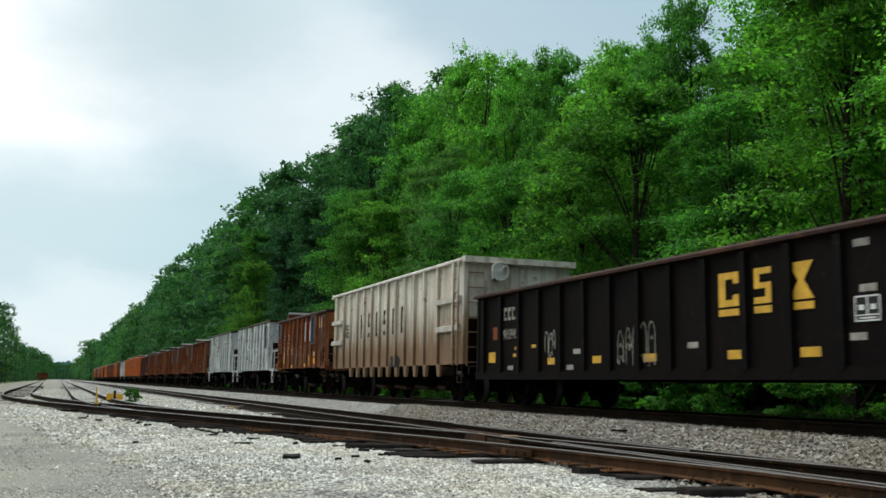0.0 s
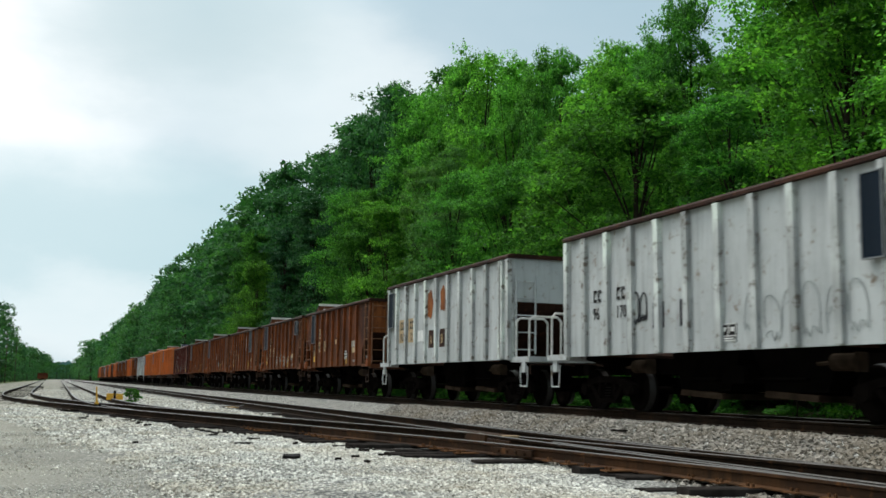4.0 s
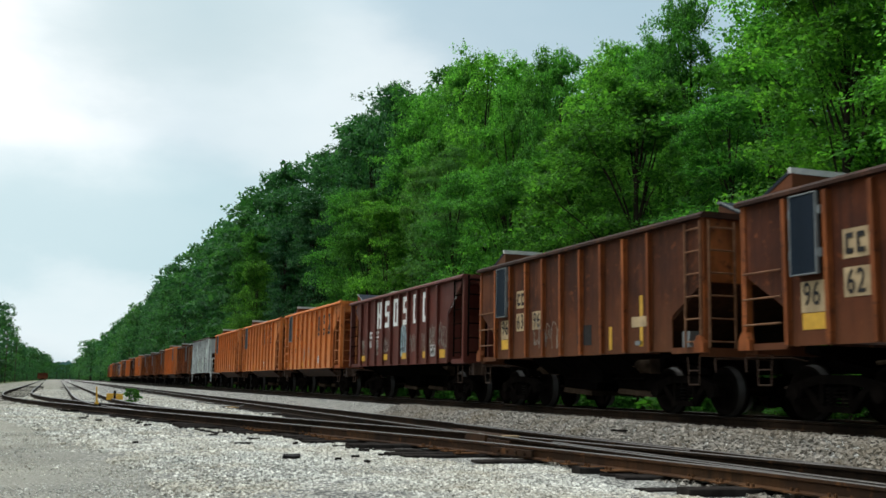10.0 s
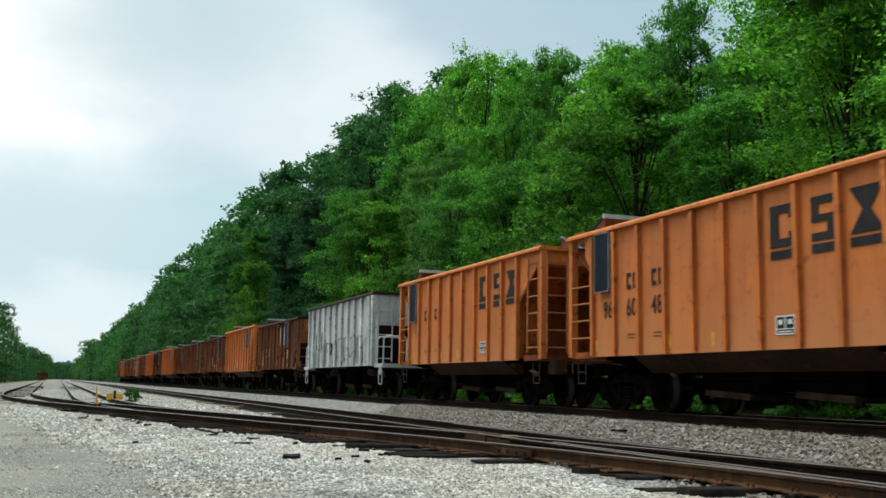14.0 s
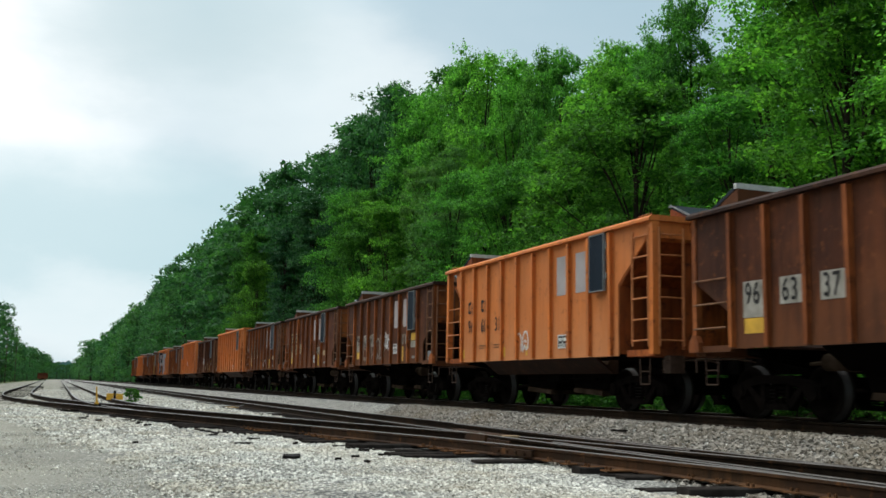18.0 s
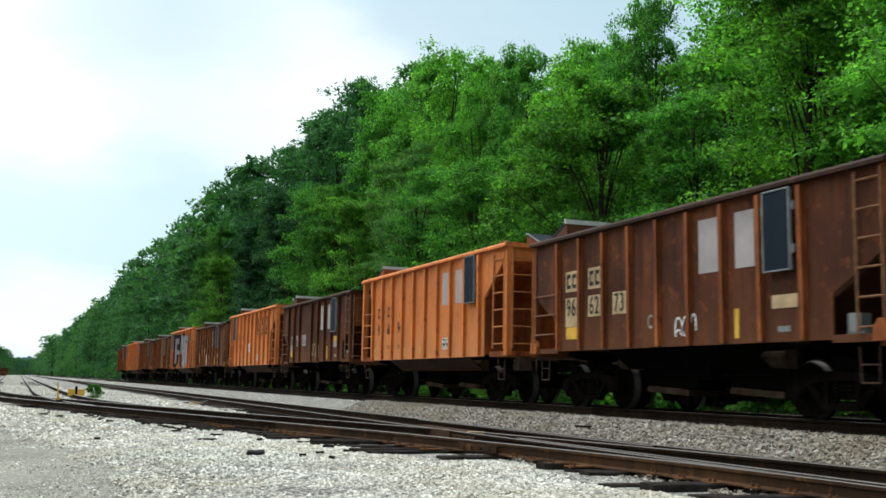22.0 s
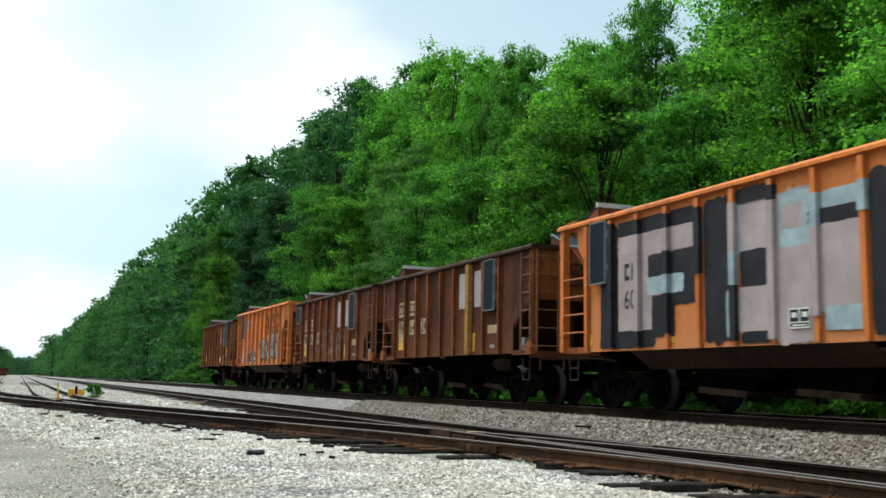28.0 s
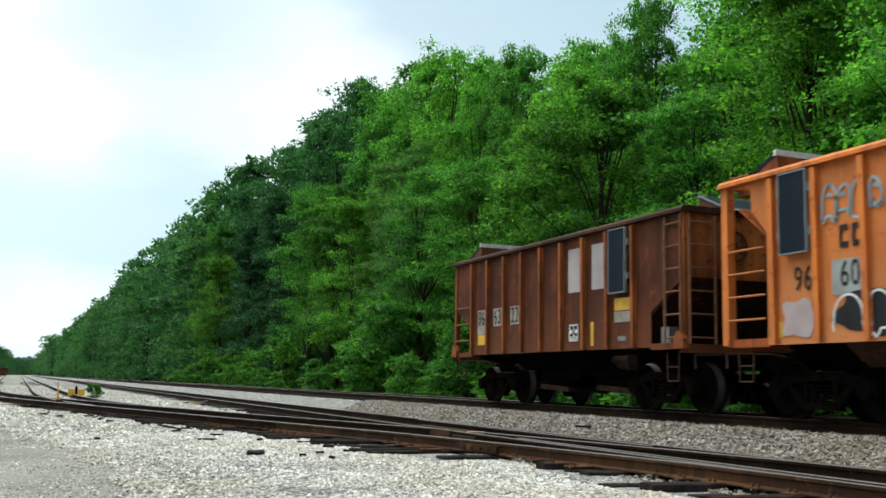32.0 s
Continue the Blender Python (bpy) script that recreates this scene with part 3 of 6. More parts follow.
def stirrup(car, h, at=0.42):
    for d in (-1, 1):
        part("step", kept("stirrup", lambda: Shape().pipe([(0, -0.17, 0.98), (0, -0.15, 0.52), (0, 0.15, 0.52), (0, 0.17, 0.98)], 0.013).rod((0, -0.16, 0.75), (0, 0.16, 0.75), 0.011).mesh("step")), STEP, car, (-1.48, d * (h - at), 0))


def corner_posts(car, h, z0, z1, mat, x=1.50, s=0.055):
    me = kept(("corner_post", z0, z1, s), lambda: Shape().box(-s, s, -s, s, z0, z1).mesh("corner_post"))
    for dx in (-1, 1):
        for dy in (-1, 1):
            part("corner_post", me, mat, car, (dx * x, dy * (h - s), 0))


def brake_wheel(car, h, x, z, mat, d=-1):
    s = Shape().turned([(0.02 * math.cos(a), 0.24 + 0.02 * math.sin(a)) for a in [i * math.pi / 3 for i in range(7)]], 0, 20)
    for i in range(4):
        a = i * math.pi / 4
        s.rod((0, -0.24 * math.cos(a), -0.24 * math.sin(a)), (0, 0.24 * math.cos(a), 0.24 * math.sin(a)), 0.012)
    s.box(-0.25, -0.05, -0.14, 0.14, -0.2, 0.2)
    part("brake_wheel", kept("brake_wheel", lambda: s.mesh("brake_wheel")), mat, car, (x, d * (h + 0.30), z), "", (0, 0, 90 * d))


def brown_hopper(R, L, sheet=BROWN, label="rust-brown open-top ballast hopper wagon with ribbed sides", skip=(), end=END_BROWN, rib=RIB_BROWN):
    car = empty("hopper_wagon", label, "railway wagon", "wagons of the train")
    h, z0, z1 = (L - R) / 2, 1.08, 3.27
    body = [(h, z1), (-h, z1), (-h, 2.22), (-h + 0.98, 1.68), (-h + 0.98, z0), (h - 0.98, z0), (h - 0.98, 1.64), (h, 2.22)]
    side_pair(car, kept(("brown_side", round(h, 2)), lambda: Shape().prism(body, -0.012, 0.012).mesh("side_sheet")), sheet)
    posts(car, h, [1.08 + 0.865 * k for k in range(9)], z0, z1 - 0.05, rib, skip=skip)
    chord(car, h, z1 + 0.04, BROWN_DARK)
    for d in (-1, 1):
        part("end_sheet", kept("brown_end", lambda: Shape().box(-1.49, 1.49, -0.012, 0.012, 2.20, 3.27).mesh("end_sheet")), end, car, (0, d * (h - 0.03), 0))
        slope = [(h - 0.05, 2.22), (h - 1.0, 1.66), (h - 1.9, 1.10), (h - 1.9, 1.06), (h - 1.0, 1.61), (h - 0.05, 2.17)]
        part("slope_sheet", kept(("slope", round(h, 2)), lambda: Shape().prism(slope, -1.5, 1.5).mesh("slope_sheet")), BROWN_DARK, car, (0, 0, 0), "", (0, 0, 0 if d > 0 else 180))
        part("end_sill", kept("end_sill", lambda: Shape().box(-1.50, 1.50, -0.16, 0.10, 0.98, 1.12).mesh("end_sill")), sheet, car, (0, d * (h - 0.12), 0))
        part("side_sill", kept("corner_sill", lambda: Shape().box(-0.05, 0.05, -0.50, 0.50, 1.04, 1.14).mesh("side_sill")), sheet, car, (-1.49, d * (h - 0.5), 0))
        part("corner_foot", kept("corner_foot", lambda: Shape().prism([(-0.14, 1.04), (0.14, 1.04), (0.13, 1.20), (0.05, 1.32), (-0.05, 1.32), (-0.13, 1.20)], -0.05, 0.05).mesh("corner_foot")), rib, car, (-1.56, d * (h - 0.10), 0))
        for x in (-0.55, 0.55):
            part("end_stay", kept("end_stay", lambda: Shape().rod((0, 0, 1.1), (0, 0, 2.2), 0.05).mesh("end_stay")), BROWN_DARK, car, (x, d * (h - 0.12), 0))
    corner_posts(car, h, 1.05, z1, rib)
    ladder(car, -h + 0.50, -h + 0.06, -1.58, -1.58, 1.22, 3.10, 6, RUNG)
    ladder(car, -h - 0.05, -h - 0.05, -1.48, -0.98, 1.22, 3.10, 6, RUNG)
    ladder(car, h - 0.06, h - 0.95, -1.58, -1.58, 1.42, 2.20, 3, RUNG, rails=False)
    part("air_tank", kept("air_tank", lambda: Shape().box(-0.09, 0.09, -0.11, 0.11, 1.16, 1.40).box(-0.07, 0.07, -0.14, 0.14, 1.12, 1.18).mesh("air_tank")), ALU, car, (-1.34, -h + 0.72, 0.02))
    stirrup(car, h)
    brake_wheel(car, h - 0.28, -0.55, 2.75, STEP)
    under_gear(car, h, 1.40)
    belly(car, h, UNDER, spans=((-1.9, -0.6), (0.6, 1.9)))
    roof_panel(car, h - 0.45, z1 + 0.12, -1.25, 0.25, sheet, True)
    roof_panel(car, -h + 0.30, z1 + 0.06, -0.75, 0.75, sheet)
    return car, h, R + h


def orange_hopper(R, L, sheet=ORANGE, rib=ORANGE_RIB, end=END_ORANGE, top=3.46, label="faded orange covered-end ballast hopper wagon", panels=True, first=1.02, pitch=0.866, n=10, rung=None):
    car = empty("hopper_wagon", label, "railway wagon", "wagons of the train")
    h, z0, z1 = (L - R) / 2, 1.04, top
    body = [(h - 0.62, z1), (-h + 0.12, z1), (-h + 0.32, 3.10), (-h + 1.28, 2.40), (-h + 1.28, z0), (h - 0.98, z0), (h - 0.98, 2.66), (h - 0.66, 3.02)]
    side_pair(car, kept(("orange_side", round(h, 2), top), lambda: Shape().prism(body, -0.012, 0.012).mesh("side_sheet")), sheet)
    posts(car, h, [first + pitch * k for k in range(n)], z0, z1 - 0.05, rib, 0.075)
    chord(car, h - 0.05, z1 + 0.03, rib)
    for d in (-1, 1):
        back = [(h - 0.30, 3.10), (h - 0.34, 3.10), (h - 1.30, 2.38), (h - 1.30, 1.08), (h - 1.26, 1.08), (h - 1.26, 2.36)]
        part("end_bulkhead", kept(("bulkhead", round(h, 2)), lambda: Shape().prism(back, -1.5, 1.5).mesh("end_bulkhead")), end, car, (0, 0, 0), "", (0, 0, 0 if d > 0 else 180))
        if d < 0:
            part("end_hood", kept(("hood", top), lambda: Shape().prism([(-0.55, 3.08), (0.0, 3.14), (0.0, top), (-0.55, top)], -1.49, 1.49).mesh("end_hood")), rib, car, (0, d * (h - 0.06), 0), "", (0, 0, 180))
        else:
            part("end_plate", kept(("end_plate", top), lambda: Shape().prism([(-0.66, 2.98), (-0.60, 3.02), (-0.60, top), (-0.66, top)], -1.49, 1.49).box(-1.3, 1.3, -0.60, -0.05, top - 0.12, top - 0.04).mesh("end_plate")), end, car, (0, h, 0))
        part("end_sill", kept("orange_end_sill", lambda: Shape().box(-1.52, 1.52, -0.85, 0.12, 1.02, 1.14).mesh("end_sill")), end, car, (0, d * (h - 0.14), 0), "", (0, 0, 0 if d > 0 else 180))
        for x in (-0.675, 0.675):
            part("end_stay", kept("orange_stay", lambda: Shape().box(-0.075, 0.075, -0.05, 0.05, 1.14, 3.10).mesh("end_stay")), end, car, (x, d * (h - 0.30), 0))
    corner_posts(car, h, 1.05, z1, rib, 1.50, 0.07)
    steel = rung or RUNG_ORANGE
    ladder(car, -h + 0.70, -h + 0.14, -1.57, -1.57, 1.30, 3.20, 6, steel)
    ladder(car, -h - 0.03, -h - 0.03, -1.45, -0.95, 1.30, 3.20, 6, steel)
    ladder(car, h - 0.10, h - 0.95, -1.56, -1.56, 1.42, 2.45, 4, steel, rails=False)
    stirrup(car, h)
    for d in (-1, 1):
        part("roof_grab", kept("roof_grab", lambda: Shape().pipe([(0, -0.22, 0), (0, -0.21, 0.07), (0, 0.21, 0.07), (0, 0.22, 0)], 0.008).mesh("roof_grab")), steel, car, (-1.50, d * (h - 0.35), z1 + 0.06))
    part("coupler_pocket", kept("coupler_pocket", lambda: Shape().box(-1.3, -1.0, -0.1, 0.1, 0.72, 1.03).mesh("coupler_pocket")), STEP, car, (0, -h - 0.02, 0))
    under_gear(car, h, 1.42)
    belly(car, h, BROWN_DARK if sheet is ORANGE else UNDER)
    if panels:
        roof_panel(car, h - 0.45, z1 + 0.10, -1.20, -0.05, end, True)
        roof_panel(car, -h + 0.30, z1 + 0.05, -0.75, 0.75, end)
    return car, h, R + h


def grey_hopper(R, L, label="weathered pale grey hopper wagon with broad ribs and white handrails"):
    """R and L bound the body; an open platform stands out at each end."""
    car = empty("hopper_wagon", label, "railway wagon", "wagons of the train")
    h, z0, z1 = (L - R) / 2, 1.06, 3.46
    side_pair(car, kept(("grey_side", round(h, 2)), lambda: Shape().box(-0.012, 0.012, -h, h, z0, z1).mesh("side_sheet")), GREY)
    qs = [0.05] + [0.82 + 0.90 * k for k in range(10)]
    posts(car, h, [q for q in qs if q < 2 * h - 0.3] + [2 * h - 0.42, 2 * h - 0.06], z0, z1 - 0.03, GREY_RIB, 0.13, 0.11)
    chord(car, h, z1 + 0.04, BROWN_DARK)
    for d in (-1, 1):
        part("end_sheet", kept("grey_end", lambda: Shape().box(-1.50, 1.50, -0.012, 0.012, 2.42, 3.46).mesh("end_sheet")), GREY, car, (0, d * (h - 0.02), 0))
        slope = [(h - 0.02, 2.44), (h - 1.4, 1.10), (h - 1.4, 1.04), (h - 0.02, 2.38)]
        part("slope_sheet", kept(("grey_slope", round(h, 2)), lambda: Shape().prism(slope, -1.5, 1.5).mesh("slope_sheet")), BROWN_DARK, car, (0, 0, 0), "", (0, 0, 0 if d > 0 else 180))
        part("platform", kept("platform", lambda: Shape().box(-1.50, 1.50, -0.05, 0.95, 1.00, 1.12).box(-1.54, -1.50, 0.05, 0.95, 1.00, 1.12).mesh("platform")), GREY, car, (0, d * h, 0), "", (0, 0, 0 if d > 0 else 180))
        for y in (0.18, 0.88):
            part("handrail", kept("handrail", lambda: Shape().pipe([(-1.46, 0, 1.1), (-1.46, 0, 1.92), (-1.38, 0, 2.02), (-0.75, 0, 2.02), (-0.66, 0, 1.92), (-0.66, 0, 1.1)], 0.026, 8).mesh("handrail", RAIL_WHITE)), RAIL_WHITE, car, (0, d * (h + y), 0))
        ladder(car, d * (h + 0.06), d * (h + 0.06), -1.42, -0.92, 1.3, 2.9, 5, GREY)
        part("step", kept("grey_step", lambda: Shape().pipe([(0, -0.2, 0.9), (0, -0.17, 0.45), (0, 0.17, 0.45), (0, 0.2, 0.9)], 0.016).box(-0.02, 0.02, -0.10, 0.10, 0.76, 1.0).mesh("step")), GREY, car, (-1.48, d * (h + 0.65), 0))
    corner_posts(car, h, 1.05, z1, GREY_RIB, 1.50, 0.07)
    under_gear(car, h + 0.75, 1.50)
    return car, h, R + h


def white_hopper(R, L):
    car = empty("hopper_wagon", "tall dirty-white ballast hopper wagon with rust runs below its ribs", "railway wagon", "wagons of the train")
    h, z0, z1 = (L - R) / 2, 1.00, 3.72
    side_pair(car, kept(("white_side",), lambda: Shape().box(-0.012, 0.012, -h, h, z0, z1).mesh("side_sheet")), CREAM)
    qs = [0.5, 1.55] + [2.45 + 0.90 * k for k in range(10)] + [11.7, 12.9]
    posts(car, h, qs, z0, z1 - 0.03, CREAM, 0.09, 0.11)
    chord(car, h, z1 + 0.03, CREAM_RIM)
    for q in qs[2:-1]:
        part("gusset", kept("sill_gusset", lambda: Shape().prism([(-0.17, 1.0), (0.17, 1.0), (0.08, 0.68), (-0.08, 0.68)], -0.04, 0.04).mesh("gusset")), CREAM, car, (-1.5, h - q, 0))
    for q0, q1 in ((0.0, 1.5), (11.75, 13.4)):
        for z in (1.86, 2.62):
            part("stiffener", kept(("stiffener", q0), lambda: Shape().prism([(-1.50, 0.0), (-1.66, 0.02), (-1.66, 0.16), (-1.50, 0.2)], -(q1 - q0) / 2, (q1 - q0) / 2, 1).mesh("stiffener")), CREAM_RIM, car, (0, h - (q0 + q1) / 2, z))
    for d in (-1, 1):
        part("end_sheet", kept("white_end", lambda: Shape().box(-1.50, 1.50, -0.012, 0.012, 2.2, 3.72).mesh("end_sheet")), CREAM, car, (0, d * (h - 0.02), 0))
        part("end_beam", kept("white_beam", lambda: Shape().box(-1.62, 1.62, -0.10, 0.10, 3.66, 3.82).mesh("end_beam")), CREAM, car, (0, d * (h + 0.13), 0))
        slope = [(h - 0.02, 2.22), (h - 2.2, 1.02), (h - 2.2, 0.96), (h - 0.02, 2.16)]
        part("slope_sheet", kept(("white_slope",), lambda: Shape().prism(slope, -1.5, 1.5).mesh("slope_sheet")), BROWN_DARK, car, (0, 0, 0), "", (0, 0, 0 if d > 0 else 180))
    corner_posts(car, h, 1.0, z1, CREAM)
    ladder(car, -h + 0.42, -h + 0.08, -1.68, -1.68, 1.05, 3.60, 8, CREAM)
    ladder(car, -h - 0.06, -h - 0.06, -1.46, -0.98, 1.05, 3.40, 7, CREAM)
    brake_wheel(car, h, -0.65, 3.45, RAIL_WHITE)
    stirrup(car, h)
    under_gear(car, h, 1.55, chutes=(-3.2, -1.1, 1.1, 3.2))
    return car, h, R + h


def gondola(R, L, sheet=BLACK, rib=BLACK_RIB):
    car = empty("gondola_wagon", "long low black gondola wagon with worn paint and yellow reflectors", "railway wagon", "wagons of the train")
    h, z0, z1 = (L - R) / 2, 0.66, 2.62
    side_pair(car, kept(("gondola_side",), lambda: Shape().box(-0.012, 0.012, -h, h, z0, z1).mesh("side_sheet")), sheet)
    posts(car, h, [0.5 + 1.04 * k for k in range(16) if 0.5 + 1.04 * k < 2 * h - 0.3], z0 + 0.06, z1 - 0.06, rib, 0.11, 0.10)
    chord(car, h, z1 + 0.04, BROWN_DARK)
    for d in (-1, 1):
        part("end_sheet", kept("gondola_end", lambda: Shape().box(-1.5, 1.5, -0.012, 0.012, 0.7, 2.62).mesh("end_sheet")), sheet, car, (0, d * (h - 0.02), 0))
        part("side_sill", kept("gondola_sill", lambda: Shape().box(-0.04, 0.04, -h, h, 0.60, 0.78).mesh("side_sill")), sheet, car, (d * 1.54, 0, 0))
    part("floor", Shape().box(-1.5, 1.5, -h + 0.02, h - 0.02, 1.0, 1.08), sheet, car)
    corner_posts(car, h, 0.68, z1, rib)
    under_gear(car, h, 1.75, chutes=())
    return car, h, R + h


def load(car, h, y, length, z):
    """A low heap of pale stone that shows over the rim."""
    rnd = random.Random(int(y * 10) + 3)
    s = Shape()
    for i in range(320):
        a, b = rnd.uniform(-length / 2, length / 2), rnd.uniform(-1.45, -0.5)
        r, t = rnd.uniform(0.025, 0.065), rnd.uniform(0, 3)
        zz = z + 0.02 - abs(a) * 0.09 + (1.45 + b) * 0.10 + rnd.uniform(-0.02, 0.03)
        s.prism([(y + a + r * math.cos(t + k * 1.25), b + r * math.sin(t + k * 1.25)) for k in range(5)], zz - r, zz + r * 0.6, 2)
    s.v = [(q[1], q[0], q[2]) for q in s.v]
    s.prism([(y - length / 2 - 0.7, z - 0.6), (y - length / 2, z - 0.12), (y, z), (y + length / 2, z - 0.12), (y + length / 2 + 0.7, z - 0.6)], -1.45, 1.0)
    part("stone_load", s, BALLAST_LOAD, car, (0, 0, 0), "pale crushed stone")


TRAIN = []          # (wagon, place of its middle along the line at the start)


def numbers(car, h, texts, patch_mat, marks=True, q=1.36, low=False, tall=True, pitch=0.865, z=1.70, ink=INK, size=0.34):
    for i, body in enumerate(texts):
        p = q + pitch * i
        if patch_mat:
            drop = 0.16 if i == 0 and tall else 0.0
            patch(car, h, p - 0.02, p + 0.50, z - drop, z + (0.28 if low and i == 0 else 0.40), patch_mat, "stencil_patch")
        if body:
            writing(car, h, body, p + 0.03, z + (-0.06 if low and i == 0 else 0.05), size, ink)
        if marks and i < 2 and not (low and i == 0):
            if patch_mat:
                patch(car, h, p - 0.02, p + 0.50, z + 0.52, z + 0.92, patch_mat, "stencil_patch")
            bars(car, h, p + 0.04, z + 0.58, 0.28, ink)


def pale_patches(car, h, q=5.64, z0=2.2, z1=3.05, gap=0.90):
    patch(car, h, q, q + 0.54, z0, z1, PALE, "paint_patch")
    patch(car, h, q + gap, q + gap + 0.44, z0, z1, PALE, "paint_patch")


def brown(R, L, nums, mat=TAN, solar_at="right", small="", sheet=BROWN, skip=(), lower=True, **more):
    car, h, mid = brown_hopper(R, L, sheet, skip=skip, **more)
    if "left" in solar_at:
        solar(car, h, 1.26, 1.82, 2.06, 3.22)
    if "right" in solar_at:
        solar(car, h, 7.30, 7.86, 2.06, 3.22)
        pale_patches(car, h)
    if small == "left":
        solar(car, h, 0.42, 0.92, 2.55, 3.17)
    if small == "right":
        solar(car, h, 8.28, 8.76, 2.55, 3.17)
    numbers(car, h, nums, mat, mat is TAN, low=solar_at == "left")
    patch(car, h, 1.36, 1.82, 1.30, 1.53, YELLOW, "reflector")
    if lower:
        patch(car, h, 7.34, 7.86, 1.55, 1.74, mat or TAN, "stencil_patch", -1.538)
        patch(car, h, 6.50, 6.60, 1.16, 1.60, YELLOW, "reflector")
        patch(car, h, 7.45, 7.70, 1.22, 1.30, ALU, "data_tag")
    TRAIN.append((car, mid))
    return car, h


def orange(R, L, nums, logo, solar_at, first=1.02, **more):
    car, h, mid = orange_hopper(R, L, first=first, **more)
    if solar_at == "left":
        solar(car, h, first + 0.22, first + 0.78, 2.27, 3.42)
    if solar_at == "right":
        e = first + 8 * 0.866
        solar(car, h, e + 0.16, e + 0.74, 2.30, 3.42)
        pale_patches(car, h, e - 1.48, 2.36, 3.18, 0.86)
    numbers(car, h, nums, None, False, q=first + 0.36, z=1.72)
    k = 1 if solar_at == "left" else 0
    for i in (k, k + 1):
        bars(car, h, first + 0.40 + 0.866 * i, 2.27, 0.30, INK)
    if logo:
        for form, q, w in (("ring", 6.46, 0.58), ("stack", 7.36, 0.47), ("glass", 8.12, 0.62)):
            emblem(car, h, q + first - 1.02, 2.53, w, 0.63, INK, form)
    data_plate(car, h, first + 5.52, 1.25)
    for q in (first + 0.06, first + 2.66, first + 3.9):
        patch(car, h, q, q + 0.08, 1.14, 1.36, YELLOW, "reflector")
    for q in (2.3, 3.2):
        patch(car, h, q, q + 0.36, 1.42, 1.445, RUNG, "small_print", -1.538)
        patch(car, h, q, q + 0.30, 1.36, 1.38, RUNG, "small_print", -1.538)
    TRAIN.append((car, mid))
    return car, h


def grey(R, L, nums):
    car, h, mid = grey_hopper(R, L)
    for i, body in enumerate(nums):
        writing(car, h, body, 1.12 + 0.9 * i, 1.76, 0.24, INK)
        bars(car, h, 1.14 + 0.9 * i, 2.10, 0.24, INK)
    TRAIN.append((car, mid))
    return car, h


# Wagon 1 to 4
car, h, mid = gondola(7.4, 24.04)
TRAIN.append((car, mid))
for form, q, w in (("ring", 10.20, 0.52), ("stack", 11.10, 0.40), ("glass", 11.90, 0.52)):
    emblem(car, h, q, 1.74, w, 0.54, YELLOW, form)
writing(car, h, "915945", 1.65, 1.54, 0.24, CHALK)
bars(car, h, 1.68, 1.98, 0.30, CHALK, 4)
for q, w in ((0.75, 0.40), (4.0, 0.34), (6.0, 0.34), (7.9, 0.42), (10.4, 0.36), (12.1, 0.42), (13.8, 0.36), (15.3, 0.4)):
    patch(car, h, q, q + w, 0.92 if q > 1 else 1.0, 1.06 if q > 1 else 1.25, YELLOW, "reflector")
data_plate(car, h, 13.2, 1.36, 0.46, 0.34)
scrawl(car, h, 3.9, 4.4, 1.05, 1.65, CHALK, 5, 3)
scrawl(car, h, 7.0, 8.3, 0.85, 1.65, CHALK, 8, 5, 0.02)
patch(car, h, 1.0, 1.25, 1.55, 1.85, RIB_BROWN, "tag_board")
for q, z in ((2.3, 1.28), (2.2, 1.12), (3.2, 1.3)):
    patch(car, h, q, q + 0.34, z, z + 0.07, YELLOW, "small_print", -1.538)
for q, z in ((5.2, 1.12), (9.3, 1.12), (13.1, 1.12), (1.9, 0.82), (4.9, 0.8), (13.3, 1.75), (13.2, 2.36)):
    patch(car, h, q, q + 0.3, z, z + 0.1, CHALK, "small_print", -1.538)

car, h, mid = white_hopper(25.0, 38.6)
TRAIN.append((car, mid))
for form, q in (("posts", 3.70), ("stack", 4.62), ("frame", 5.55), ("stack", 6.42), ("frame", 7.38), ("ring", 8.28)):
    emblem(car, h, q, 2.02, 0.38, 0.82, INK, form, under=False)
writing(car, h, "6892", 1.66, 2.10, 0.22, INK)
bars(car, h, 1.68, 2.38, 0.2, INK, 4)
blob(car, h, 7.2, 8.3, 0.95, 1.35, SPRAY_BLACK, 4)

car, h = brown(39.8, 49.45, ("96", "63", "79"), TAN, "right", "left", BROWN_RED)
scrawl(car, h, 3.75, 6.1, 1.10, 2.15, CHALK, 11, 5, 0.02)
for q, z0, z1, m in ((2.98, 1.24, 1.52, INK), (3.08, 1.12, 1.24, YELLOW), (5.62, 1.28, 1.67, INK), (5.70, 1.12, 1.27, YELLOW), (7.40, 1.25, 1.47, YELLOW)):
    patch(car, h, q, q + 0.5, z0, z1, m, "reflector" if m is YELLOW else "stencil_patch", -1.540)
for q in (8.25, 8.62):
    patch(car, h, q, q + 0.1, 2.68, 3.12, TAN, "paint_patch")

car, h = grey(51.65, 61.1, ("96", "170"))
solar(car, h, 8.55, 8.95, 2.15, 3.30)
data_plate(car, h, 5.30, 1.20)
for q, body in ((3.30, "C"), (4.15, "D")):
    patch(car, h, q, q + 0.36, 1.50, 1.96, SPRAY_BLACK, "stencil_patch")
    writing(car, h, body, q + 0.10, 1.62, 0.2, WHITE, -1.549)
scrawl(car, h, 5.9, 8.6, 1.2, 2.0, SPRAY_GREY, 21, 6, 0.02)
scrawl(car, h, 2.6, 3.1, 1.6, 2.2, SPRAY_BLACK, 23, 2, 0.05)

